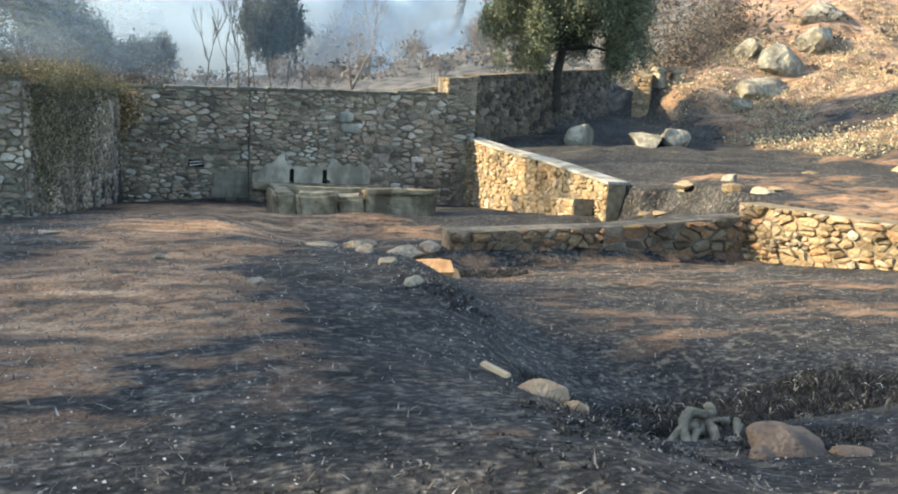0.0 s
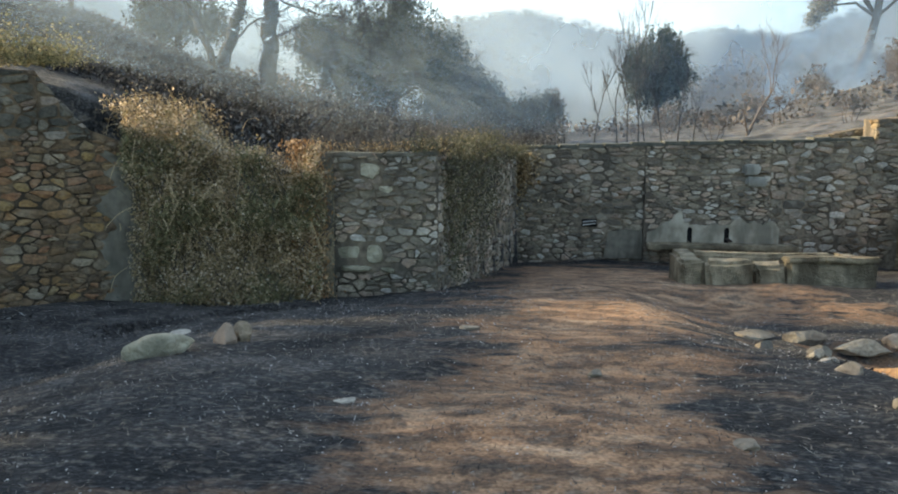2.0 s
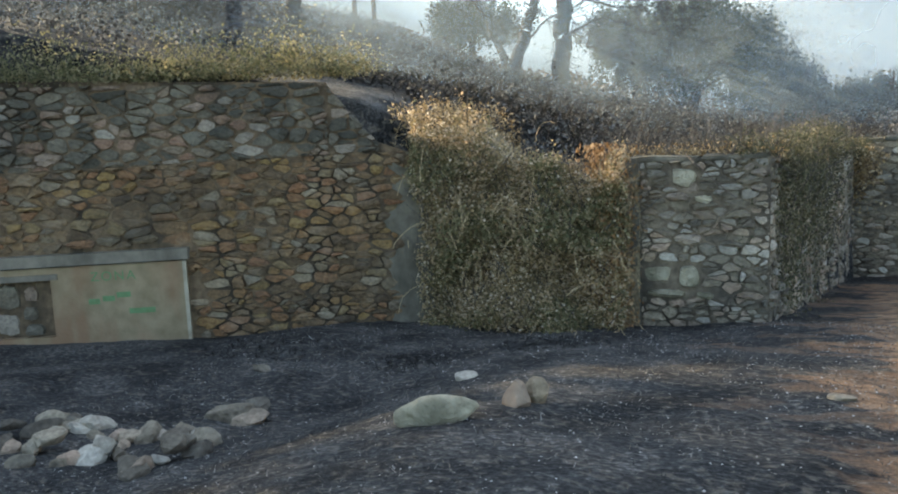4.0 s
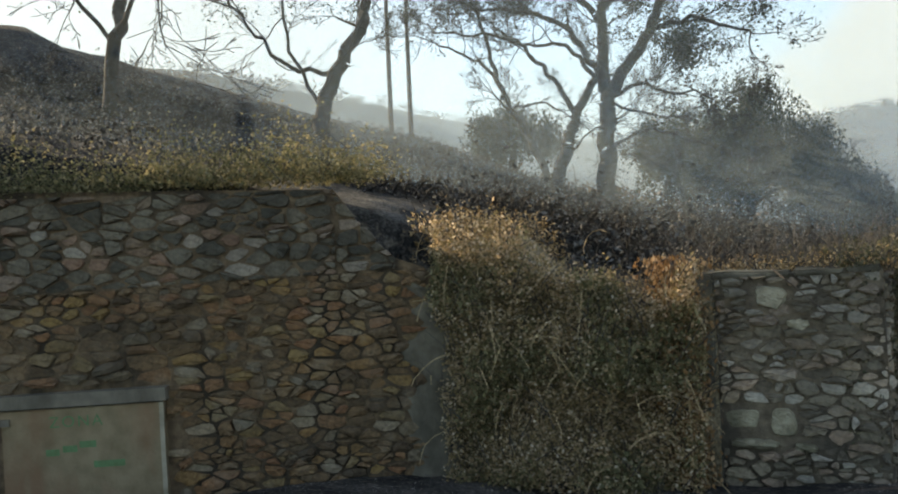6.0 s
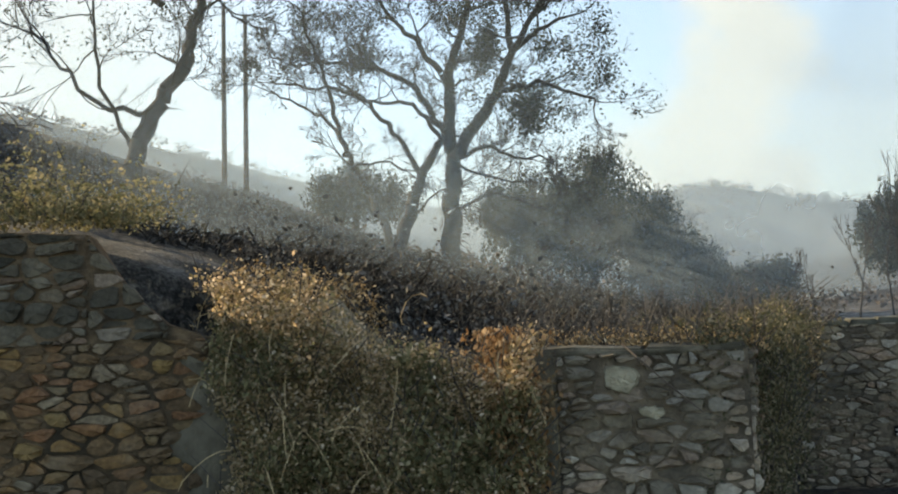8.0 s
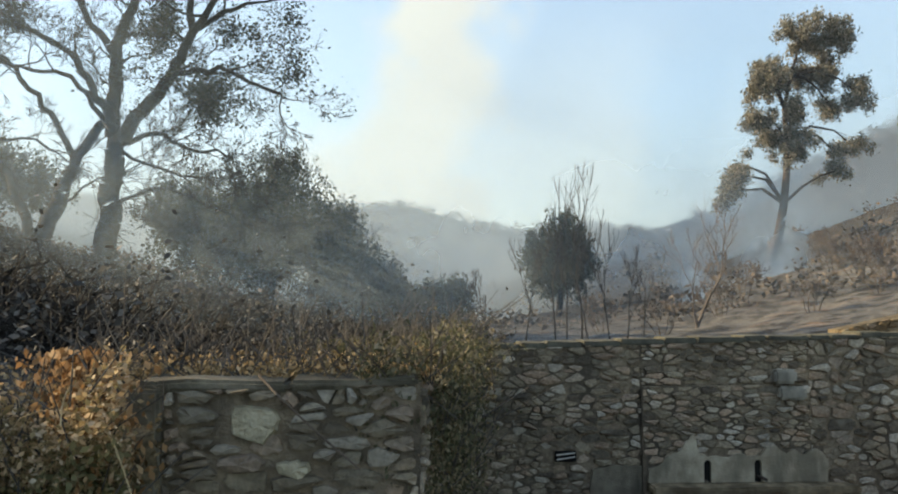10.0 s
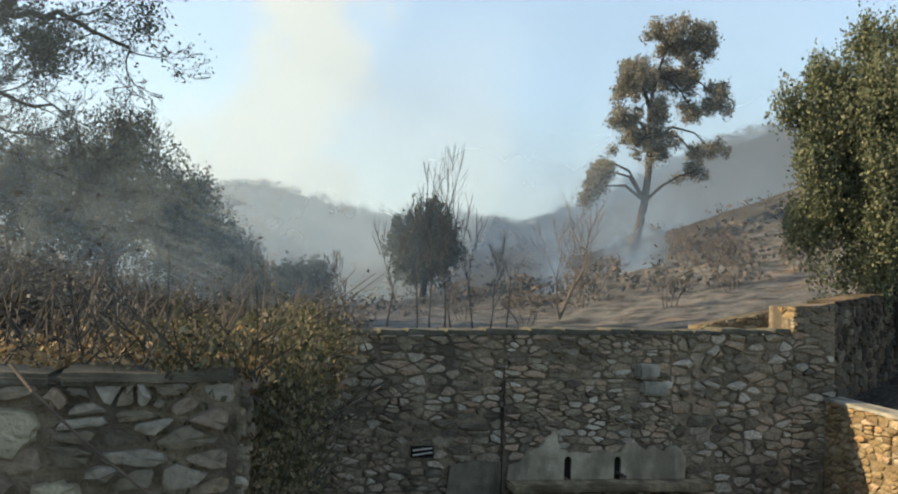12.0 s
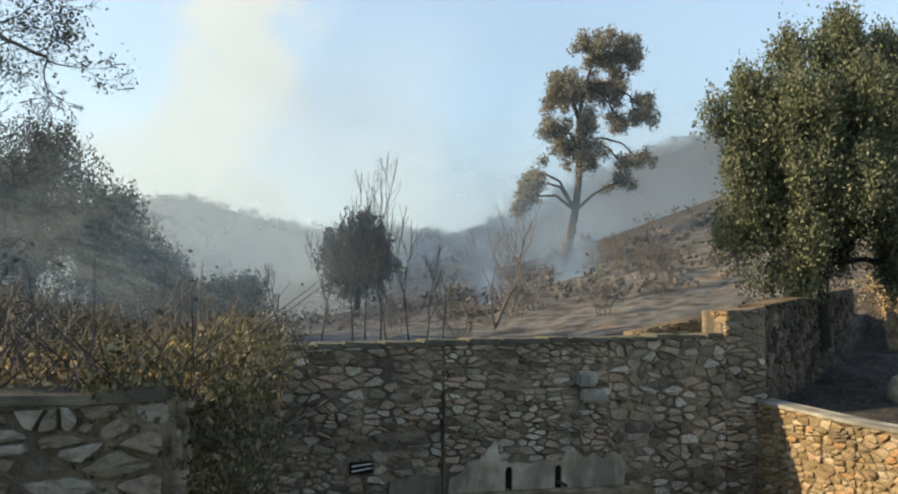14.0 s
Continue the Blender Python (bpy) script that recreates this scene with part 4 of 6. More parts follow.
# ---- trees ----
def limbed_tree(name, x, y, limbs, label, bark, leaf_material, leaves, leaf_size, seed, twig=3, every=0.42, leaf_from=0.0, clump=0.2, z=None, leafy=None):
    """A tree with known main limbs. Each limb: (radius, tip radius, where its side twigs begin, points (across, up)); side twigs fork from it."""
    rng = random.Random(seed)
    top = thing(name, label, "tree", at=(x, y, (ground_z(x, y) if z is None else z) - 0.15))
    tips = []
    depth_at = {}
    for r0, r1, bare, pts in limbs:
        lean = rng.uniform(-0.35, 0.35)
        y0 = depth_at.get(pts[0], 0.0)
        line, run = [], 0.0
        for i, (u, h) in enumerate(pts):
            if i:
                run += math.hypot(u - pts[i - 1][0], h - pts[i - 1][1])
            v = Vector((u, y0 + lean * run, h))
            depth_at[(u, h)] = v.y
            line.append(v)
        # rounded course through the points
        course = [line[0]]
        for i in range(len(line) - 1):
            p0, p1, p2, p3 = line[max(0, i - 1)], line[i], line[i + 1], line[min(len(line) - 1, i + 2)]
            steps = max(2, int((p2 - p1).length / 0.28))
            for k in range(1, steps + 1):
                t = k / steps
                q = 0.5 * (2 * p1 + (p2 - p0) * t + (2 * p0 - 5 * p1 + 4 * p2 - p3) * t * t + (3 * p1 - p0 - 3 * p2 + p3) * t ** 3)
                course.append(q + 0.05 * Vector((rng.gauss(0, 1), rng.gauss(0, 1), rng.gauss(0, 1))))
        wood, n = ([], []), len(course) - 1
        since = 0.0
        for i in range(n):
            a, b = course[i], course[i + 1]
            ra, rb = r0 + (r1 - r0) * i / n, r0 + (r1 - r0) * (i + 1) / n
            tube(wood[0], wood[1], a, b, ra, rb, 8 if ra > 0.1 else 5)
            since += (b - a).length
            if i / n >= bare and since > every * rng.uniform(0.6, 1.4):
                since = 0.0
                d = (b - a).normalized()
                side = (d * 0.7 + Vector((rng.gauss(0, 1), rng.gauss(0, 0.8), rng.gauss(0.25, 0.8))).normalized()).normalized()
                grow(wood, tips, b.copy(), side, rng.uniform(0.6, 1.15), max(0.024, min(0.05, rb * 0.5)), twig, rng, 0.6, 0.12, (2, 2), 0.74, 0.2)
        if r1 < 0.06:
            grow(wood, tips, course[-1].copy(), (course[-1] - course[-2]).normalized(), 0.9, max(0.014, r1), twig, rng, 0.6, 0.12, (2, 3), 0.74, 0.2)
        mesh_of("trunk" if pts[0][1] < 0.5 else "limb", wood[0], wood[1], bark, top, soft=True)
    vs, fs = [], []
    while len(fs) < leaves:
        a, b = rng.choice(tips)
        c = a.lerp(b, rng.uniform(0.2, 1.1)) + Vector((rng.gauss(0, clump), rng.gauss(0, clump), rng.gauss(0, clump)))
        if c.z < leaf_from or noise.noise(c * 0.8 + Vector((seed, 0, 0))) < rng.uniform(-0.5, 0.25):
            continue
        if leafy is not None and rng.random() > 0.15 + 0.85 * smooth(3.4, 1.0, math.hypot(c.x - leafy, 0.7 * (c.z - 7.4))):
            continue
        leaf(vs, fs, c, leaf_size, rng)
    mesh_of("crown", vs, fs, leaf_material, top)
    return top


limbed_tree("bare_tree", -9.85, 34.4, [
    (0.36, 0.27, 0.9, [(0, 0), (0.15, 1.8), (0.4, 3.5)]),
    (0.24, 0.05, 0.35, [(0.4, 3.5), (2.1, 5.4), (2.8, 6.6), (4.3, 8.4)]),
    (0.24, 0.05, 0.3, [(0.4, 3.5), (0.45, 6.1), (1.2, 8.1), (1.4, 10.2)]),
    (0.10, 0.03, 0.25, [(2.1, 5.4), (3.5, 5.6), (4.6, 5.0), (5.4, 4.7)]),
    (0.14, 0.03, 0.3, [(0.4, 3.5), (0.0, 4.8), (-1.3, 6.5), (-3.7, 7.4), (-5.3, 7.6)]),
    (0.12, 0.03, 0.2, [(0.45, 6.1), (-1.2, 8.3), (-2.6, 9.9)]),
    (0.09, 0.03, 0.2, [(0.4, 3.5), (1.5, 3.95), (2.6, 3.5), (3.6, 3.4)]),
    (0.06, 0.02, 0.2, [(0.15, 1.8), (1.4, 2.5), (2.9, 2.0), (4.0, 1.5)]),
    (0.12, 0.03, 0.2, [(2.8, 6.6), (2.6, 8.2), (3.0, 10.0)]),
    (0.10, 0.03, 0.2, [(2.8, 6.6), (3.9, 7.2), (4.8, 7.4)]),
    (0.06, 0.02, 0.1, [(0.4, 3.5), (1.3, 3.0), (3.2, 2.7)])],
    "large half-bare tree with dark scorched trunk", M_BARK, L_DULL, 30000, 0.10, 21, twig=4, every=0.36, leaf_from=4.0, clump=0.2, leafy=3.4)
limbed_tree("forked_tree", -11.55, 33.8, [
    (0.27, 0.2, 0.9, [(0, 0), (0.25, 1.2), (0.6, 2.5)]),
    (0.17, 0.07, 0.5, [(0.6, 2.5), (1.4, 3.9), (1.75, 4.7), (1.6, 6.6)]),
    (0.11, 0.03, 0.35, [(0.6, 2.5), (0.1, 3.8), (-1.6, 5.6), (-4.3, 6.2)]),
    (0.09, 0.03, 0.3, [(1.4, 3.9), (0.36, 5.1), (-1.3, 5.5), (-2.6, 6.6)]),
    (0.16, 0.10, 0.7, [(-0.1, 0), (-0.7, 1.5), (-1.5, 3.0), (-1.75, 3.6)]),
    (0.10, 0.03, 0.3, [(-1.75, 3.6), (-2.1, 5.2), (-2.4, 6.6), (-3.0, 8.6)]),
    (0.08, 0.03, 0.3, [(-1.75, 3.6), (-2.7, 4.9), (-4.5, 5.9)]),
    (0.06, 0.02, 0.3, [(-1.5, 3.0), (-0.2, 3.1), (0.5, 2.7)]),
    (0.05, 0.02, 0.3, [(0.25, 1.2), (1.5, 2.2), (2.2, 2.4)])],
    "forked leafless tree on the burnt slope", M_BARK, L_DULL, 2500, 0.09, 22, twig=4, every=0.4, leaf_from=4.5)
limbed_tree("leaning_tree", -13.7, 22.9, [
    (0.22, 0.15, 0.9, [(0, 0), (-0.05, 1.0), (0.15, 2.0), (0.8, 3.1)]),
    (0.15, 0.05, 0.4, [(0.8, 3.1), (0.95, 5.0), (1.3, 7.2)]),
    (0.09, 0.03, 0.3, [(0.95, 5.0), (1.9, 5.2), (2.9, 5.6)]),
    (0.06, 0.02, 0.2, [(0.8, 3.1), (1.6, 4.3), (2.4, 3.9)]),
    (0.07, 0.02, 0.3, [(0.15, 2.0), (-1.1, 2.3), (-2.1, 3.6), (-3.2, 4.4)]),
    (0.06, 0.02, 0.3, [(-0.05, 1.0), (-0.9, 2.6), (-1.2, 4.4), (-1.0, 6.0)]),
    (0.05, 0.02, 0.3, [(0.15, 1.4), (1.2, 2.5), (1.9, 3.8)]),
    (0.08, 0.03, 0.2, [(0.9, 4.2), (-0.3, 5.0), (-1.5, 5.8)])],
    "leaning scorched tree on the burnt slope", M_BARK, L_DULL, 7000, 0.075, 23, every=0.3, leaf_from=3.5, clump=0.25)
limbed_tree("slope_tree", -13.5, 16.3, [
    (0.13, 0.09, 0.5, [(0, 0), (0.05, 1.5), (0.1, 3.0), (0.0, 5.2)]),
    (0.06, 0.02, 0.25, [(0.05, 1.5), (0.9, 2.3), (1.6, 2.1)]),
    (0.07, 0.02, 0.2, [(0.1, 3.0), (1.0, 3.6), (2.0, 3.7), (2.6, 3.3)]),
    (0.06, 0.02, 0.2, [(0.1, 3.0), (0.7, 4.1), (1.7, 4.6)]),
    (0.05, 0.02, 0.2, [(0.05, 1.5), (-0.8, 2.6), (-1.4, 3.6)])],
    "slim half-leafy tree among smoke on the slope", M_BARK, L_OAK, 7000, 0.06, 24, every=0.28, leaf_from=2.6, clump=0.16)
# out of view: oaks added so that their crowns shade the yard
for i, (x, y, h) in enumerate(((-17, 12.0, 3.2), (-16.5, 8.0, 3.3), (-19.5, 5.0, 3.6), (-21, 10.5, 3.2), (-19.0, 7.6, 5.2), (-18.5, 9.6, 4.4))):
    tree("shade_oak", x, y, [(0, 0, (0.1, 0, 1), h * 0.55, 0.2), (0.3, 0.2, (0.5, 0.2, 1), h * 0.5, 0.14), (-0.3, 0.2, (-0.5, -0.2, 1), h * 0.5, 0.14)], 4, "unseen leafy dark oak added on the bank to shade the yard", M_BARK, L_OAK, 1500, 0.2, 41 + i, 0.75, 0.1, clump=0.4, group="oaks above the house")


def lump_tree(name, x, y, z, trunk_h, trunk_r, lumps, leaves, size, label, bark, leaf_material, seed, group="", loose=0.0):
    """A dense evergreen: a trunk, a limb to each leafy lump, and leaves in sprays over the lumps (cx, cy, cz, radius)."""
    rng = random.Random(seed)
    top = thing(name, label, "tree", group, at=(x, y, z))
    vs, fs = [], []
    fork = Vector((0.1, 0, trunk_h))
    mid = Vector((-0.06, 0.03, trunk_h * 0.5))
    for a, b, ra, rb in ((Vector((0, 0, -0.2)), mid, trunk_r * 1.25, trunk_r), (mid, fork, trunk_r, trunk_r * 0.85)):
        tube(vs, fs, a, b, ra, rb, 9)
    mesh_of("trunk", vs, fs, bark, top, soft=True)
    total = sum(r ** 2 for *_, r in lumps)
    lv, lf = [], []
    for cx, cy, cz, r in lumps:
        c = Vector((cx, cy, cz))
        vs, fs = [], []
        bow = fork.lerp(c, 0.5) + Vector((rng.gauss(0, 0.15), rng.gauss(0, 0.15), 0.15))
        tube(vs, fs, fork, bow, trunk_r * 0.45, trunk_r * 0.28, 5)
        tube(vs, fs, bow, c, trunk_r * 0.28, trunk_r * 0.1, 5)
        if loose:
            for k in range(5):
                way_out = Vector((rng.gauss(0, 1), rng.gauss(0, 1), rng.gauss(0.5, 0.8))).normalized()
                grow((vs, fs), [], bow.lerp(c, rng.random()), way_out, r * rng.uniform(0.6, 0.95), 0.035, 3, rng, 0.6, 0.15, (2, 3), 0.74, 0.2)
        mesh_of("limb", vs, fs, bark, top, soft=True)
        sprays = int(leaves * r * r / total / 26)
        for k in range(sprays):
            d = Vector((rng.gauss(0, 1), rng.gauss(0, 1), rng.gauss(0, 1) + 0.25)).normalized()
            o = c + d * r * (rng.uniform(0.55 - 0.3 * loose, 1.05 + 0.35 * loose) + (0.4 + 0.5 * loose) * noise.noise(d * 2.0 + c * 1.7))
            if noise.noise(o * 1.25 + Vector((3, 1, 7))) < -0.22:
                continue
            for q in range(26):
                along = Vector((rng.gauss(0, 0.08), rng.gauss(0, 0.08), rng.gauss(0.08, 0.25))) + d * rng.uniform(-0.1, 0.1)
                leaf(lv, lf, o + along, size, rng, d * 0.6 + Vector((0, 0, 1.3)))
    mesh_of("crown", lv, lf, leaf_material, top)
    return top


SMOKY = [(-5.6, 38.0, ((0, 0, 3.4, 1.3), (1.2, 0.2, 2.5, 1.0), (-1.1, 0, 2.6, 1.1), (0.4, -0.4, 4.3, 0.8), (1.9, 0, 1.6, 0.8), (-0.4, 0, 1.6, 1.0), (2.5, 0.1, 3.0, 0.6))),
         (-3.0, 40.5, ((0, 0, 2.2, 1.1), (1.1, 0.2, 1.6, 0.8), (-1.0, 0, 1.9, 0.9), (0.2, 0, 1.2, 1.0), (1.7, 0, 0.9, 0.6))),
         (0.3, 42.5, ((0, 0, 1.1, 0.6), (0.8, 0, 1.4, 0.45), (-0.7, 0, 0.8, 0.5))),
         (-8.2, 39.5, ((0, 0, 2.6, 1.2), (1.2, 0, 2.0, 0.9), (-1.3, 0, 2.2, 1.0), (0.2, 0, 1.2, 1.0))),
         (-14.6, 37.5, ((0, 0, 1.5, 0.9), (1.3, 0, 1.1, 0.8), (-1.2, 0, 1.2, 0.8))),
         (-1.4, 39.5, ((0, 0, 0.9, 0.6), (-0.9, 0, 0.9, 0.6), (0.8, 0, 0.5, 0.5)))]
for i, (x, y, lumps) in enumerate(SMOKY):
    lump_tree("smoky_oak", x, y, ground_z(x, y), 1.0, 0.14, lumps, 7000 * len(lumps), 0.11, "dull grey-green oak thicket dimmed by smoke", M_BARK, L_DULL, 31 + i, "oaks in the smoke", 1.0)
oak_lumps = [(-1.9, -0.3, 1.2, 0.6), (-1.1, -0.6, 1.1, 0.45), (-2.3, 0.2, 2.3, 0.6), (-1.2, -0.9, 2.1, 0.6), (1.0, 0.9, 1.9, 0.7), (1.9, -0.6, 1.6, 0.75), (2.7, 0.1, 1.6, 0.8), (-1.7, 0.1, 2.6, 0.9), (-1.3, -0.8, 3.4, 0.95), (0.0, -1.2, 3.1, 1.1), (1.4, -0.8, 3.1, 1.2), (2.6, 0.2, 3.0, 1.0), (0.1, 1.2, 3.4, 1.3),
             (-2.2, 0.0, 4.5, 0.7), (-2.9, 0.1, 4.9, 0.42), (-1.8, 0.1, 5.6, 0.65), (-1.0, -0.7, 4.9, 1.0), (0.3, -1.0, 5.1, 1.1), (1.6, -0.6, 5.0, 1.2), (2.8, 0.2, 4.6, 0.9), (0.2, 0.9, 5.2, 1.1), (-0.8, 0.1, 6.7, 0.6), (-0.75, 0.1, 7.3, 0.35), (0.4, -0.1, 6.8, 0.75), (0.75, 0.0, 7.5, 0.45), (1.8, 0.0, 6.6, 0.8), (2.2, 0.1, 7.2, 0.4), (3.2, 0.2, 5.6, 0.6), (-2.5, -0.2, 3.6, 0.5)]
lump_tree("evergreen_oak", 13.7, 27.6, 1.0, 1.9, 0.17, [(a, b, c + 0.25, r * 0.95) for a, b, c, r in oak_lumps], 230000, 0.09, "sunlit evergreen oak with dense olive-green crown", M_BARK, L_OAK, 51)

# charred saplings and the round bush behind the fountain wall
for i, (x, y, h) in enumerate(((3.2, 33.5, 3.9), (3.6, 33.8, 3.4), (3.9, 33.2, 4.2), (4.3, 34, 3.0), (4.8, 33.5, 3.3), (2.4, 34, 2.6), (5.3, 33.6, 2.4), (1.4, 35, 2.0), (6.1, 34.5, 2.0))):
    tree("charred_sapling", x, y, [(0, 0, (random.Random(i).uniform(-0.12, 0.12), 0, 1), h * 0.47, 0.04)], 3, "thin charred leafless sapling behind the fountain wall", M_BARK, seed=61 + i, spread=0.4, up=0.6, z=0.6, bend=0.1, group="saplings behind the wall", category="sapling")
lump_tree("round_bush", 8.2, 58.0, 0.2, 2.6, 0.2, [(0, 0, 4.7, 1.5), (-1.2, 0, 4.0, 1.1), (1.1, 0, 4.1, 1.1), (0.35, 0, 5.9, 0.75), (0, 0, 3.2, 1.3)], 30000, 0.18, "round scorched tree standing in the smoke", M_BARK, L_DULL, 71, loose=0.8)
tree("dead_tree", 8.6, 37.0, [(0, 0, (0.35, 0, 1), 1.9, 0.07), (0.1, 0, (-0.2, 0, 1), 1.4, 0.05)], 3, "twisted dead tree on the ash slope", M_PALE_BARK, seed=72, spread=0.55, up=0.4, bend=0.2, z=1.0)
for i, (x, y, h) in enumerate(((15.5, 38, 1.5), (13, 44, 1.2), (16.5, 41, 1.4), (10.5, 40, 1.0), (12, 36, 0.8), (7, 36, 0.8), (18, 46, 1.4), (6.0, 40, 1.0))):
    tree("burnt_shrub", x, y, [(0.1 * k, 0, (-0.6 + 0.4 * k, 0.2, 1), h * 0.6, 0.03) for k in range(4)], 3, "brown fan-shaped burnt shrub on the slope", M_PALE_BARK, L_SCRUB, 350, 0.1, 81 + i, 0.45, 0.3, clump=0.15, bend=0.12, category="shrub", group="shrubs on the slope")


def pine():
    """A tall umbrella-topped pine: a leaning stem, crooked limbs and clumps of scorched needles."""
    rng = random.Random(91)
    base = Vector((19.0, 53.0, ground_z(19.0, 53.0)))
    top = thing("pine_tree", "tall scorched pine with patchy brown-green crown", "tree", at=base)
    foot = 5.5 - base.z
    vs, fs = [], []
    stem = [Vector((-0.5, 0, -0.3)), Vector((-0.3, 0, foot * 0.5)), Vector((0, 0, foot)), Vector((0.35, 0, foot + 1.8)), Vector((0.6, 0.1, foot + 3.5)), Vector((0.65, 0.1, foot + 5.3)), Vector((0.5, 0, foot + 7.0)), Vector((0.9, 0, foot + 8.8)), Vector((1.4, 0, foot + 10.4))]
    for i in range(8):
        tube(vs, fs, stem[i], stem[i + 1], 0.33 - 0.034 * i, 0.33 - 0.034 * (i + 1), 8)
    mesh_of("trunk", vs, fs, M_PINE_BARK, top, soft=True)
    lv, lf = [], []
    # (stem joint, sag of the limb, clump across, clump up, half width, half height, sprays)
    clumps = [(8, 0.2, 1.2, 10.9, 1.0, 0.45, 26), (8, 0.2, 2.8, 10.7, 0.9, 0.55, 26), (7, 0.2, 3.5, 9.5, 0.8, 0.5, 18), (7, 0.4, 2.0, 9.0, 1.0, 0.45, 18), (7, 0.3, 0.1, 9.1, 0.9, 0.4, 16), (6, 0.5, -1.3, 8.2, 0.75, 0.6, 22), (6, 0.4, -0.2, 8.1, 0.6, 0.4, 10), (7, 0.6, 4.5, 7.8, 0.6, 0.55, 18), (7, 0.5, 3.7, 7.4, 0.5, 0.35, 10),
              (5, 0.5, -1.6, 6.0, 0.55, 0.35, 12), (5, 0.4, -0.6, 5.4, 0.7, 0.5, 15), (5, 0.2, 0.6, 6.3, 0.65, 0.65, 18), (4, 0.3, 1.3, 4.8, 0.8, 0.5, 16), (4, 0.2, 0.4, 4.3, 0.5, 0.4, 9), (3, 1.1, -2.2, 3.3, 0.45, 0.55, 11), (3, 1.0, -2.7, 2.5, 0.6, 0.5, 15), (3, 0.8, -3.1, 1.7, 0.35, 0.25, 6), (5, 0.9, 4.6, 5.0, 0.8, 0.2, 8), (5, 0.7, 3.3, 4.6, 0.6, 0.25, 5), (3, 0.3, 3.2, 3.6, 0.8, 0.3, 8)]
    for joint, bow, cx, cz, rx, rz, many in clumps:
        vs, fs = [], []
        a = stem[joint]
        end = Vector((cx, rng.uniform(-1.2, 1.2), foot + cz))
        line = [a, a.lerp(end, 0.35) + Vector((0, 0, bow)), a.lerp(end, 0.7) + Vector((0, 0, bow * 0.9)), end]
        for q in range(3):
            tube(vs, fs, line[q], line[q + 1], 0.10 - 0.025 * q, 0.075 - 0.025 * q, 5)
        for q in range(many):
            o = end + Vector((rng.gauss(0, rx * 0.55), rng.gauss(0, rx * 0.6), rng.gauss(0, rz * 0.85)))
            tube(vs, fs, line[2].lerp(end, rng.random()), o, 0.02, 0.008, 3)
            for k in range(170):
                leaf(lv, lf, o + Vector((rng.gauss(0, 0.19), rng.gauss(0, 0.19), rng.gauss(0, 0.19))), 0.15, rng, Vector((0, 0, 0.9)))
        mesh_of("limb", vs, fs, M_PINE_BARK, top, soft=True)
    mesh_of("crown", lv, lf, L_PINE, top)


pine()

# tangle of burnt brush behind the walls
rng = random.Random(131)
for bark, count, name, label in ((M_BARK, 1500, "burnt_brush", "tangle of blackened brush behind the walls"), (M_GREY_TWIG, 380, "dry_brush", "tangle of dry grey-brown twigs behind the walls")):
    vs, fs = [], []
    for i in range(count):
        x = -17 + 17.5 * rng.random()
        y = max(table(WALL_LINE, x - 1.0), table(WALL_LINE, x + 1.0), 14.5) + 1.6 + 20 * rng.random() ** 1.2
        if x > -1.5 and y < 27:
            continue
        z = ground_z(x, y)
        for k in range(9):
            a = Vector((x + rng.gauss(0, 0.15), y + rng.gauss(0, 0.15), z))
            d = Vector((rng.gauss(0, 0.6), rng.gauss(0, 0.6), rng.uniform(0.4, 1.1))) * (1 - 0.6 * smooth(-5.0, -8.0, x))
            for q in range(3):
                b2 = a + d * rng.uniform(0.15, 0.42)
                tube(vs, fs, a, b2, 0.014 - 0.003 * q, 0.011 - 0.003 * q, 3)
                a = b2
                d = (d + Vector((rng.gauss(0, 0.5), rng.gauss(0, 0.5), rng.gauss(-0.15, 0.3)))).normalized() * 0.8 * (1 - 0.6 * smooth(-5.0, -8.0, x))
    tagged(mesh_of(name, vs, fs, bark), label, "brush", kind="stuff")


def under_spot(rng):
    x = -18 + 19 * rng.random()
    y = max(table(WALL_LINE, x), 10.0) + 0.8 + 24 * rng.random()
    while noise.noise((x * 0.3, y * 0.3, 12)) < 0.0:
        x = -18 + 19 * rng.random()
        y = max(table(WALL_LINE, x), 10.0) + 0.8 + 24 * rng.random()
    return Vector((x, y, ground_z(x, y) + abs(rng.gauss(0, 0.45)) * (1 - 0.65 * smooth(-5.0, -8.0, x)) * (1 + noise.noise((x * 0.8, y * 0.8, 2)))))


foliage("scorched_undergrowth", 42000, under_spot, 0.07, L_ASH, "scorched dark undergrowth on the slope", "undergrowth", 132, stems=600)

# utility poles on the slope
for x, y in ((-17.6, 33.0), (-17.1, 33.6)):
    pole = thing("wooden_pole", "slim grey wooden pole on the burnt slope", "pole", group="poles on the slope", at=(x, y, ground_z(x, y)))
    vs, fs = [], []
    tube(vs, fs, Vector((0, 0, -0.3)), Vector((0.1, 0, 6.5)), 0.10, 0.07, 8)
    mesh_of("shaft", vs, fs, M_PALE_BARK, pole, soft=True)

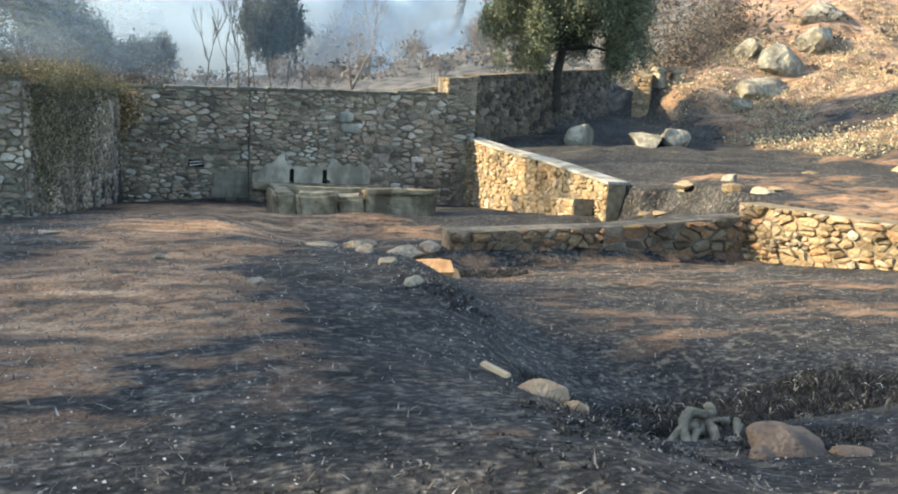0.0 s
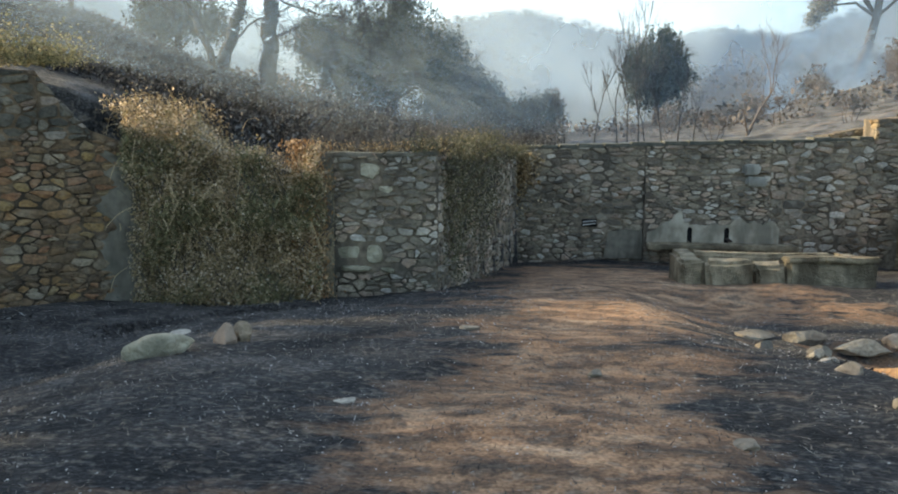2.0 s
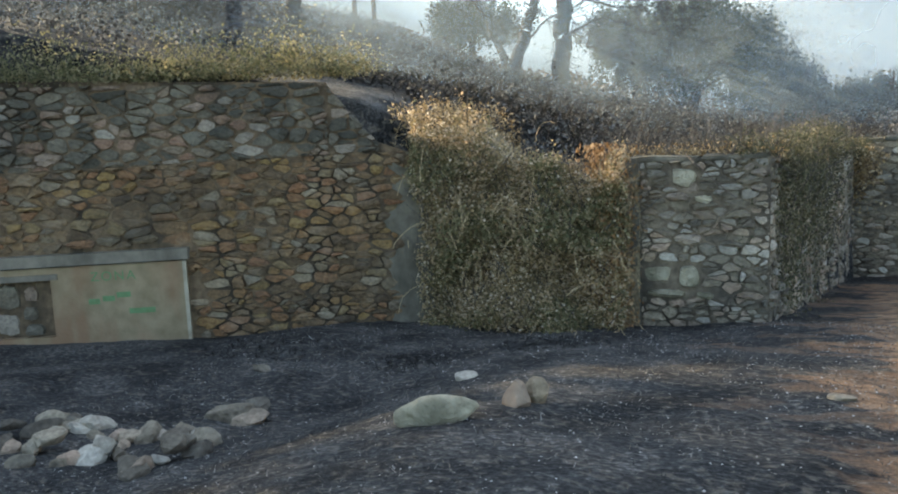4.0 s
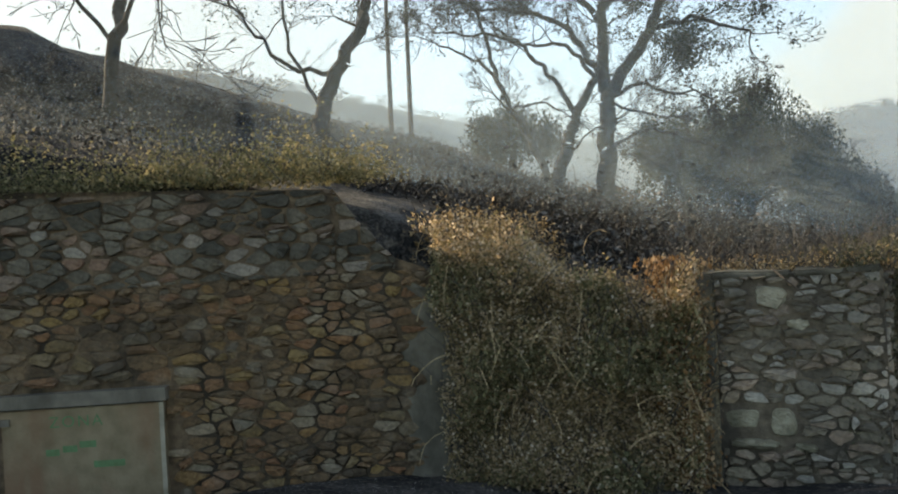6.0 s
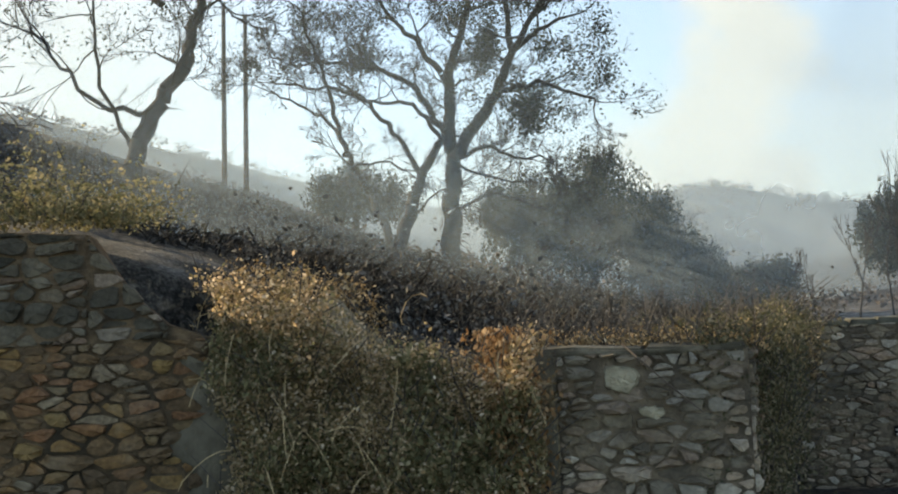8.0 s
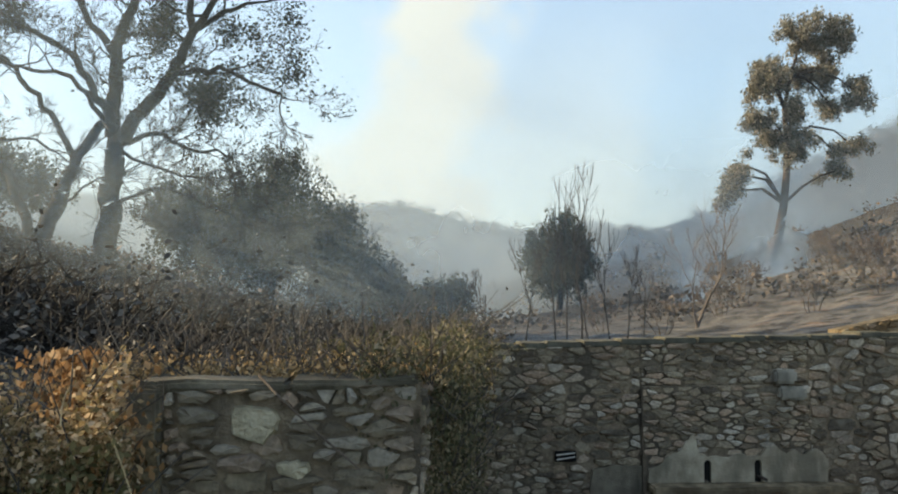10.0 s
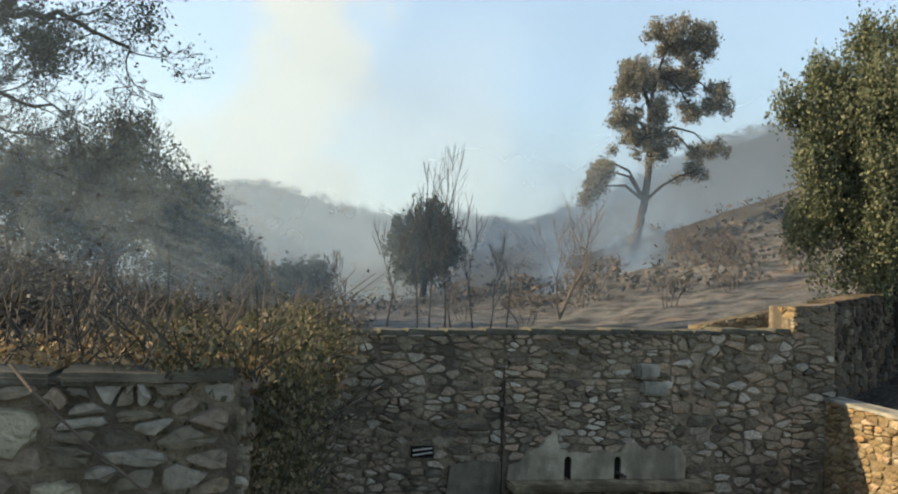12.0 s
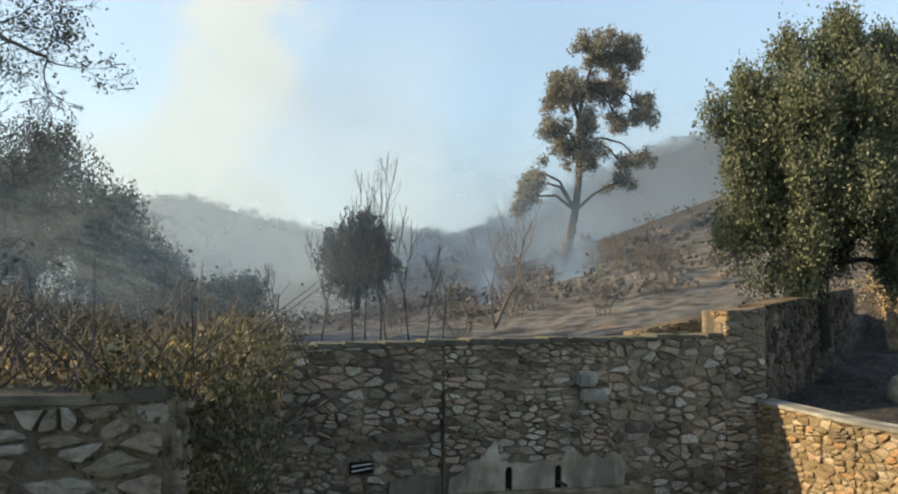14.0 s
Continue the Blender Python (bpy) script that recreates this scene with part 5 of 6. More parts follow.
# scrub on the far hills
rng = random.Random(101)
lv, lf = [], []
for i in range(5200):
    az, r = radians(rng.uniform(-62, 60)), 34 + 200 * rng.random() ** 1.3
    x, y = -1 - r * math.sin(az), 9 + r * math.cos(az)
    if r < 60 and -25 < math.degrees(az) < 12 and rng.random() < 0.6:
        continue
    if x > 17 and y < 40 and rng.random() < 0.75:
        continue
    z = ground_z(x, y)
    s = rng.uniform(0.5, 1.0) * (0.55 + r / 240)
    c = Vector((x, y, z + s * 0.35))
    for k in range(22):
        leaf(lv, lf, c + Vector((rng.gauss(0, 0.55), rng.gauss(0, 0.55), abs(rng.gauss(0, 0.5)))) * s, 0.42 * s, rng)
tagged(mesh_of("hill_scrub", lv, lf, L_SCRUB), "burnt grey-brown scrub covering the hillsides", "scrub", kind="stuff")
# small trees along the skyline
lv, lf = [], []
for i in range(110):
    az = radians(rng.uniform(-40, 14))
    rid = table([(-34, 125), (-14, 220), (2, 230), (14, 190)], math.degrees(az))
    r = rid * rng.uniform(0.93, 1.0)
    x, y = -1 - r * math.sin(az), 9 + r * math.cos(az)
    s = rng.uniform(0.5, 1.6) * rid / 200
    c = Vector((x, y, ground_z(x, y) + s * 0.6))
    for k in range(30):
        leaf(lv, lf, c + Vector((rng.gauss(0, 0.5), rng.gauss(0, 0.5), rng.gauss(0, 0.45))) * s, 0.5 * s, rng)
tagged(mesh_of("ridge_trees", lv, lf, L_DULL), "small dark trees along the hill crest", "trees", kind="stuff")


# ---- smoke ----
def smoke(name, az0, az1, r, z0, z1, m, label, wave=2.0, centre=(-1.0, 9.0)):
    """A drifting bank of thin smoke: a rippled curtain bent round the valley."""
    vs, fs, uv = [], [], []
    nu, nv = 60, 12
    for j in range(nv + 1):
        for i in range(nu + 1):
            a = radians(az0 + (az1 - az0) * i / nu)
            u = radians(abs(az1 - az0)) * r * i / nu
            rr = r + wave * 1.6 * noise.noise((u * 0.05, j * 0.15, r))
            vs.append((centre[0] - rr * math.sin(a), centre[1] + rr * math.cos(a), z0 + (z1 - z0) * j / nv))
            uv.append((i / nu, j / nv))
    w = nu + 1
    fs = [(j * w + i, j * w + i + 1, (j + 1) * w + i + 1, (j + 1) * w + i) for j in range(nv) for i in range(nu)]
    ob = mesh_of(name, vs, fs, m, soft=True)
    layer = ob.data.uv_layers.new(name="UVMap")
    for lp in ob.data.loops:
        layer.data[lp.index].uv = uv[lp.vertex_index]
    return tagged(ob, label, "smoke", kind="stuff")


# haze before slope and hills, painted on see-through curtains of smoke
smoke("smoke_haze", 80, 6, 11.5, -1, 8, smoke_mat("bank_smoke", 0.24, 0.22, 0.30, 0.72, 6.0), "thin blue smoke creeping up the burnt bank", 0.4)
smoke("smoke_haze", 70, -20, 19.5, -1, 9, smoke_mat("slope_smoke", 0.08, 0.13, 0.30, 0.75, 3.0), "thin blue smoke just behind the walls", 0.6)
smoke("smoke_haze", 66, -52, 23.8, -1, 12, smoke_mat("near_smoke", 0.14, 0.10, 0.28, 0.72, 1.0), "thin blue smoke hanging over the burnt slope", 1.0)
smoke("smoke_haze", 16, -16, 26.9, -1, 9, smoke_mat("thicket_smoke", 0.30, 0.16, 0.25, 0.70, 7.0), "thin blue smoke before the oak thicket", 0.3)
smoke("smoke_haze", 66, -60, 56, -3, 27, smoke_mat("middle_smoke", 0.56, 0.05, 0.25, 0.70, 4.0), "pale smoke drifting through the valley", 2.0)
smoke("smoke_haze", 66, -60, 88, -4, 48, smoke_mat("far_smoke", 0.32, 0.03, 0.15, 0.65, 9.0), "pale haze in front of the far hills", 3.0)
smoke("smoke_wisp", -17.5, -27.0, 44, 0, 9, smoke_mat("wisp_smoke", 0.95, 0.30, 0.28, 0.62, 2.0), "bright smoke rising beside the scorched pine", 0.8)

# ---- fountain ----
rng = random.Random(7)
buttress = thing("fountain_front", "slightly proud masonry front of the old fountain", "fountain", kind="structure")
wall_core("core", [(2.95, 24.2, -2.6, 0.18), (6.05, 24.2, -2.6, 0.22)], 0.1, M_MORTAR, buttress)
plaster = thing("fountain_plaster", "cracked pale plaster round two dark spout slots", "plaster", at=(0, 0, 0))


def slab_shape(name, outline, y0, y1, material, parent, label=""):
    """An upright slab with the outline (x, z), from y0 (front) to y1."""
    n = len(outline)
    vs = [(x, y0, z) for x, z in outline] + [(x, y1, z) for x, z in outline]
    fs = [tuple(range(n)), tuple(range(2 * n - 1, n - 1, -1))] + [(i, n + i, n + (i + 1) % n, (i + 1) % n) for i in range(n)]
    return mesh_of(name, vs, fs, material, parent, label)


edge_rng = random.Random(77)
crest = [(6.32, -1.12), (6.22, -0.98), (6.02, -0.95), (5.9, -1.02), (5.72, -0.93), (5.55, -1.0), (5.36, -0.86), (5.2, -0.9), (5.08, -1.03), (4.86, -1.06), (4.7, -1.0), (4.5, -1.07), (4.3, -1.04), (4.12, -1.06), (3.96, -1.0), (3.9, -0.74), (3.8, -0.68), (3.7, -0.8), (3.56, -0.96), (3.38, -1.04), (3.22, -1.2), (3.04, -1.26)]
ragged = []
for (xa, za), (xb, zb) in zip(crest, crest[1:]):
    ragged += [(xa, za), ((xa + xb) / 2 + edge_rng.gauss(0, 0.015), (za + zb) / 2 + edge_rng.gauss(0, 0.025))]
slots = [(4.035, -1.5), (4.035, -1.16), (4.07, -1.11), (4.13, -1.11), (4.165, -1.16), (4.165, -1.5), (4.955, -1.5), (4.955, -1.16), (4.99, -1.11), (5.05, -1.11), (5.085, -1.16), (5.085, -1.5)]
slab_shape("patch", [(3.02, -1.5)] + slots + [(6.3, -1.5)] + ragged + [crest[-1]], 24.135, 24.21, M_PLASTER, plaster)
# black plates behind the slots give the shade of their depth as colour
for x in (4.10, 5.02):
    slot = slab_shape("spout_slot", [(x - 0.065, -1.5), (x + 0.065, -1.5), (x + 0.065, -1.16), (x + 0.03, -1.11), (x - 0.03, -1.11), (x - 0.065, -1.16)], 24.19, 24.20, M_BLACK, plaster)
vs, fs = [], []
tube(vs, fs, Vector((5.03, 24.19, -1.40)), Vector((5.12, 24.02, -1.44)), 0.035, 0.03, 8)
mesh_of("spout", vs, fs, M_METAL, plaster, "dark iron spout")
ledge = thing("fountain_ledge", "worn stone ledge below the spouts", "ledge")
part("slab", block(3.0, 23.72, -1.64, 6.7, 24.2, -1.51, rng, 0.02, 0.03, 3), M_TROUGH, ledge)
lowpatch = thing("plaster_patch", "grey plaster patch at the foot of the wall", "plaster")
slab_shape("patch", [(1.95, -1.95), (2.93, -1.95), (2.93, -1.22), (2.4, -1.2), (2.05, -1.28)], 24.2, 24.29, M_RENDER, lowpatch)
hole = thing("wall_opening", "small dark opening with pale broken laths", "opening")
# black block on the wall face, painted as the shade of a hole
part("shade_block", block(1.38, 24.235, -1.14, 1.76, 24.29, -0.95, rng, 0, 0.01, 0), M_BLACK, hole)
for z, tilt in ((-1.02, 0.04), (-1.10, 0.05)):
    vs, fs = [], []
    tube(vs, fs, Vector((1.40, 24.22, z)), Vector((1.73, 24.21, z + tilt)), 0.018, 0.014, 5)
    mesh_of("lath", vs, fs, M_WHITE, hole)
niche = thing("projecting_block", "pale projecting stone block set in the wall", "stone block")
part("block", block(5.35, 24.06, 0.22, 5.78, 24.35, 0.5, rng, 0.03, 0.05, 2), M_CONCRETE, niche)
part("block", block(5.42, 24.08, -0.06, 5.95, 24.35, 0.2, rng, 0.03, 0.05, 2), M_CONCRETE, niche)
trough = thing("water_trough", "rough stone water trough of large weathered slabs", "trough")
for x0, x1, z1 in ((3.15, 3.95, -0.87), (3.98, 4.5, -0.92), (4.53, 6.05, -0.84)):
    part("slab", block(x0, 17.45, -1.65, x1, 17.8, z1, rng, 0.09, 0.07, 4), M_TROUGH, trough)
part("slab", block(2.72, 17.6, -1.65, 3.12, 18.95, -0.9, rng, 0.05, 0.06, 3), M_TROUGH, trough)
part("slab", block(5.75, 17.8, -1.65, 6.1, 18.95, -0.9, rng, 0.05, 0.06, 3), M_TROUGH, trough)
part("slab", block(3.1, 18.7, -1.65, 5.75, 19.0, -0.92, rng, 0.04, 0.06, 3), M_TROUGH, trough)
part("rim", block(4.5, 17.38, -0.87, 6.1, 17.75, -0.78, rng, 0.05, 0.03, 4), M_TROUGH, trough, "pale flat rim stone")

# ---- house panel with painted writing ----
D = Vector((7.4, 4.44, 0)).normalized()
OUT = Vector((D.y, -D.x, 0))


def on_house(x, out=0.0):
    return Vector((x, 13.97 + 0.6 * (x + 5.6), 0)) + OUT * out


def house_slab(name, x0, x1, z0, z1, o0, o1, material, parent, label=""):
    vs = []
    for z in (z0, z1):
        for x, o in ((x0, o0), (x1, o0), (x1, o1), (x0, o1)):
            p = on_house(x, o)
            vs.append((p.x, p.y, z))
    fs = [(0, 3, 2, 1), (4, 5, 6, 7), (0, 1, 5, 4), (1, 2, 6, 5), (2, 3, 7, 6), (3, 0, 4, 7)]
    return mesh_of(name, vs, fs, material, parent, label)


panel = thing("rendered_panel", "cream rendered wall panel with faded green painted writing", "panel")
house_slab("face", -9.78, -8.34, -1.5, 0.03, -0.1, 0.13, M_PANEL, panel)
house_slab("face", -13.0, -10.45, -1.5, 0.03, -0.1, 0.13, M_PANEL, panel)
house_slab("face", -10.45, -9.78, -0.12, 0.03, -0.1, 0.13, M_PANEL, panel)
house_slab("face", -10.45, -9.78, -1.5, -0.86, -0.1, 0.13, M_PANEL, panel)
house_slab("opening", -10.45, -9.78, -0.86, -0.12, -0.1, 0.03, M_JOINT, panel, "dark window opening")
house_slab("window_head", -10.55, -9.7, -0.12, -0.05, 0.131, 0.17, M_LINTEL, panel)
house_slab("lintel", -13.0, -8.3, 0.05, 0.19, -0.1, 0.17, M_LINTEL, panel, "grey concrete lintel")
house_slab("groove", -13.0, -8.32, 0.03, 0.05, -0.1, 0.10, M_BLACK, panel)
house_slab("edge", -8.37, -8.33, -1.5, 0.03, 0.131, 0.145, M_PLASTER, panel)
infill_rng = random.Random(83)
for x0, x1, z0, z1 in ((-10.42, -10.12, -0.5, -0.16), (-10.1, -9.94, -0.42, -0.2), (-10.44, -10.16, -0.84, -0.53), (-10.13, -9.96, -0.66, -0.46), (-10.12, -9.9, -0.84, -0.69)):
    poly = [(0.5 * (x0 + x1) + 0.58 * (x1 - x0) * math.copysign(abs(math.cos(q * 0.785)) ** 0.6, math.cos(q * 0.785)) * infill_rng.uniform(0.8, 1.05), 0.5 * (z0 + z1) + 0.56 * (z1 - z0) * math.copysign(abs(math.sin(q * 0.785)) ** 0.6, math.sin(q * 0.785)) * infill_rng.uniform(0.8, 1.05)) for q in range(8)]
    vs, fs = stone_shape(poly, infill_rng, 0.05, (1.0,))
    mesh_of("infill_stone", [on_house(u, 0.035 - w) + Vector((0, 0, z)) for u, w, z in vs], fs, STONE["mossy"][0], panel)
writing = bpy.data.curves.new("writing", "FONT")
writing.body, writing.size, writing.extrude = "ZONA", 0.17, 0.002
writing.space_character = 1.25
writing.materials.append(M_GREEN_PAINT)
wr = new("writing", writing)
wr.parent = panel
p = on_house(-9.36, 0.134)
wr.matrix_local = Matrix.Translation((p.x, p.y, -0.17)) @ Matrix.Rotation(math.atan2(D.y, D.x), 4, "Z") @ Matrix.Rotation(radians(90), 4, "X")
for x0, x1, z0 in ((-9.4, -9.28, -0.47), (-9.25, -9.12, -0.44), (-9.1, -8.95, -0.40), (-8.98, -8.7, -0.62)):
    house_slab("paint_mark", x0, x1, z0, z0 + 0.07, 0.131, 0.134, M_GREEN_PAINT, panel)
rend = thing("rendered_jamb", "grey lime render on the end of the house wall", "render", kind="structure")
jr = random.Random(79)
vs, fs = [], []
nz_ = 22
for j in range(nz_ + 1):
    z = -1.6 + 2.8 * j / nz_
    left = -6.08 + jr.uniform(-0.14, 0.16)
    for i in range(6):
        x = left + (-5.58 - left) * i / 5
        p = on_house(x, (0.05 if 0 < i else -0.02) + jr.uniform(-0.014, 0.014))
        vs.append((p.x, p.y, z + jr.uniform(-0.02, 0.02) - 0.25 * (i / 5) * (j == nz_)))
    p = on_house(-5.58, -0.3)
    vs.append((p.x, p.y, z))
fs = [(j * 7 + i, j * 7 + i + 1, j * 7 + i + 8, j * 7 + i + 7) for j in range(nz_) for i in range(6)]
mesh_of("render", vs, fs, M_RENDER, rend, soft=True)
jamb = thing("pier_render", "grey lime render down the edge of the gate pier", "render", kind="structure")
part("render", block(-3.02, 14.12, -1.3, -2.84, 14.4, 1.07, rng, 0.015, 0.02, 4), M_RENDER, jamb)
pale = thing("pale_stone", "large pale lichened stones set in the pier", "stone")
pale_rng = random.Random(78)
M_PALE = plain_mat("lichened_pale_stone", (0.22, 0.195, 0.13), (0.46, 0.41, 0.30), 7, 0.94, 0.9, (0.10, 0.092, 0.06), 0.04)
for x0, x1, z0, z1 in ((-2.84, -2.46, -0.44, -0.2), (-2.42, -2.1, -0.5, -0.17), (-2.84, -2.3, -0.6, -0.5), (-2.22, -1.94, -0.62, -0.53), (-2.49, -2.17, 0.74, 1.0), (-2.2, -1.98, 0.55, 0.66)):
    cx, cz, n = (x0 + x1) / 2, (z0 + z1) / 2, 9
    poly = []
    for q in range(n):
        a = 2 * math.pi * q / n
        rx, rz = math.copysign(abs(math.cos(a)) ** 0.6, math.cos(a)), math.copysign(abs(math.sin(a)) ** 0.6, math.sin(a))
        poly.append((cx + (x1 - x0) / 2 * rx * pale_rng.uniform(0.68, 1.12), cz + (z1 - z0) / 2 * rz * pale_rng.uniform(0.68, 1.12)))
    vs, fs = stone_shape(poly, pale_rng, 0.06, (1.0,))
    mesh_of("stone", [(u, 14.215 + w, z) for u, w, z in vs], fs, M_PALE, pale)

stalk = thing("fallen_stalk", "pale dry stalk hanging over the pier", "stalk")
vs, fs = [], []
for a, b in (((-2.3, 14.2, 1.15), (-2.18, 14.08, 1.05)), ((-2.18, 14.08, 1.05), (-1.95, 14.06, 0.84)), ((-1.95, 14.06, 0.84), (-1.7, 14.1, 0.62))):
    tube(vs, fs, Vector(a), Vector(b), 0.008, 0.006, 6)
mesh_of("stem", vs, fs, M_PALE_BARK, stalk)

# ---- rocks and loose stones ----
rock("boulder", 13.06, 24.45, 0.42, 0.40, 0.5, 3, "rounded pale granite boulder on charred ground", 20, sink=0.25)
rock("boulder", 15.9, 25.2, 0.62, 0.52, 0.5, 5, "grey weathered boulder beside another", 10, group="boulders on the bank")
rock("boulder", 17.0, 25.3, 0.72, 0.56, 0.48, 8, "broad pale boulder beside another", 60, group="boulders on the bank")
rock("leaning_slab", 11.55, 15.1, 0.34, 0.18, 0.28, 9, "pale leaning slab of rock on the bank", 35)
for i, (x, y, s) in enumerate(((9.9, 15.3, 0.3), (10.3, 14.9, 0.36), (10.6, 15.2, 0.3), (10.15, 13.4, 0.25), (10.5, 13.6, 0.32), (10.9, 13.3, 0.34), (11.3, 13.5, 0.28), (10.75, 13.9, 0.22), (18.8, 17.5, 0.35), (15.5, 17.2, 0.3), (9.6, 14.6, 0.25))):
    rock("loose_stone", x, y, s * 0.75, s * 0.55, s * 0.3, 20 + i, "flat sunlit stone on the edge of the bank", i * 37, STONE["ochre"][0], group="stones on the bank", category="stone")
for i, (x, y, sx, sy, sz, t) in enumerate(((23.4, 29.0, 1.5, 0.7, 0.75, 12), (25.6, 30.2, 1.7, 0.8, 0.85, 25), (21.6, 28.0, 0.9, 0.5, 0.5, 5), (27.8, 31.4, 1.5, 0.8, 0.8, 30), (24.6, 31.6, 1.1, 0.7, 0.5, 60), (29.6, 33.0, 1.3, 0.8, 0.8, 10))):
    rock("rock_outcrop", x, y, sx, sy, sz, 230 + i, "grey weathered rock outcrop in the sunlit bank", t, M_BOULDER, "rock", 0.55, "outcrops of the bank")
bench2 = thing("stone_table", "low slab of stone on rough supports", "stone slab")
gz = ground_z(19.9, 30.3)
part("top", block(19.3, 30.1, gz + 0.42, 20.6, 30.7, gz + 0.6, rng, 0.04, 0.05, 2), M_BOULDER, bench2)
part("support", block(19.4, 30.15, gz - 0.2, 19.75, 30.6, gz + 0.42, rng, 0.04, 0.04, 1), M_BOULDER, bench2)
part("support", block(20.1, 30.15, gz - 0.2, 20.45, 30.6, gz + 0.42, rng, 0.04, 0.04, 1), M_BOULDER, bench2)
for i, (x, y, sx, sz, t) in enumerate(((2.6, 12.35, 0.24, 0.08, 20), (3.1, 12.1, 0.24, 0.11, -15), (3.75, 12.05, 0.34, 0.13, 5), (4.2, 12.2, 0.2, 0.1, 30), (2.45, 11.4, 0.17, 0.07, 60), (2.6, 10.2, 0.15, 0.07, 40), (2.3, 8.6, 0.14, 0.06, 100), (2.9, 11.0, 0.14, 0.08, 0), (2.45, 9.4, 0.1, 0.05, 10), (2.2, 7.4, 0.12, 0.05, 70), (2.1, 6.4, 0.1, 0.05, 20))):
    rock("edge_stone", x, y, sx, sx * 0.6, sz, 40 + i, "flat grey stone on the edge of the gully", t, STONE["grey"][0], group="stones along the gully", category="stone")
clay = thing("clay_bank", "bare orange clay bank in the gully", "clay", at=(3.42, 10.2, -0.95))
part("face", block(-0.42, -0.12, -0.25, 0.42, 0.3, 0.16, random.Random(55), 0.09, 0.08, 5), M_CLAY, clay)
clay.rotation_euler = (0.2, 0, radians(-14))
rock("pale_log_rock", -2.95, 8.4, 0.31, 0.1, 0.12, 58, "long pale lichened rock on the ash", 28, M_PALE)
rock("round_stone", -2.6, 8.98, 0.12, 0.11, 0.10, 52, "brown rounded stone on the ash", 0, plain_mat("brown_rock", (0.16, 0.12, 0.09), (0.28, 0.21, 0.15), 6), "stone", 0.1)
rock("round_stone", -2.5, 9.14, 0.08, 0.08, 0.11, 57, "brown rounded stone on the ash", 0, STONE["brown"][0], "stone", 0.0)
rock("pale_stone_lump", -3.35, 6.5, 0.13, 0.10, 0.11, 53, "pale greenish stone lying on ash", 30, M_PALE, category="stone")
prng = random.Random(54)
pile_label = "broken field stone in a low heap on ash"
for i in range(36):
    k, q = prng.random(), prng.random()
    x, y = -6.6 + 1.75 * k, 7.75 + 0.95 * q + 0.1 * k
    s = prng.uniform(0.06, 0.15)
    rock("heap_stone", x, y, s * 1.2, s * 0.8, s * 0.7, 60 + i, pile_label, prng.uniform(0, 180), STONE["grey"][0], group="stones of the heap", category="stone", sink=0.15, z=ground_z(x, y) + (0.08 if 0.3 < q < 0.7 and prng.random() < 0.5 else 0))
for i, (x, y, s) in enumerate(((-5.45, 9.5, 0.2), (-5.2, 9.4, 0.13), (-5.35, 9.75, 0.12), (-6.1, 10.8, 0.1), (-1.2, 7.2, 0.05), (0.4, 8.2, 0.06), (1.0, 6.4, 0.05), (-0.6, 9.8, 0.06), (-3.6, 10.4, 0.09))):
    rock("loose_stone", x, y, s * 1.3, s, s * 0.6, 90 + i, "small loose stone on burnt ground", i * 50, STONE["grey"][0], category="stone", group="small stones")
plank = thing("plank", "short weathered plank lying by the gully", "plank", at=(1.86, 4.28, ground_z(1.86, 4.28) + 0.03))
bm = block(-0.085, -0.022, -0.012, 0.085, 0.022, 0.01, rng, 0.006, 0.008, 2)
part("board", bm, M_TIMBER, plank)
plank.rotation_euler = (0.1, 0.12, radians(-62))
M_CLOD = plain_mat("sandy_clod", (0.20, 0.14, 0.09), (0.40, 0.29, 0.19), 9, 0.97, 1.0, None, 0.04)
rock("clay_clod", 2.0, 4.08, 0.12, 0.075, 0.06, 111, "sunlit clod of pale clay on the gully edge", -30, M_CLOD, "clay")
rock("clay_clod", 2.13, 3.97, 0.06, 0.06, 0.05, 117, "small clod of pale clay on the gully edge", 20, M_CLOD, "clay")
root_mass(3.1, 4.32, 0.62, 42, 112, plain_mat("pale_root", (0.10, 0.085, 0.062), (0.25, 0.215, 0.16), 14, 0.95, 1.0), "pale twisted root lump in the burnt gully")
M_RUST_ROCK = plain_mat("rust_rock", (0.13, 0.09, 0.065), (0.27, 0.19, 0.135), 9, 0.95, 1.0, (0.06, 0.05, 0.042), 0.04)
rock("brown_rock", 3.25, 3.82, 0.24, 0.16, 0.13, 113, "brown weathered rock half buried in the burnt gully", 15, M_RUST_ROCK, "rock", 0.42)
rock("brown_rock", 3.5, 3.66, 0.16, 0.06, 0.05, 114, "brown flat rock in the burnt gully", -20, M_RUST_ROCK, "rock", 0.4)
rock("brown_rock", 3.0, 3.72, 0.09, 0.05, 0.05, 118, "small brown rock in the burnt gully", 30, M_RUST_ROCK, "rock", 0.4)

L_CHAR = leaf_mat("charred_leaf", [(0.0, (0.008, 0.008, 0.008)), (0.7, (0.03, 0.028, 0.026)), (1.0, (0.09, 0.08, 0.07))], 0.0)


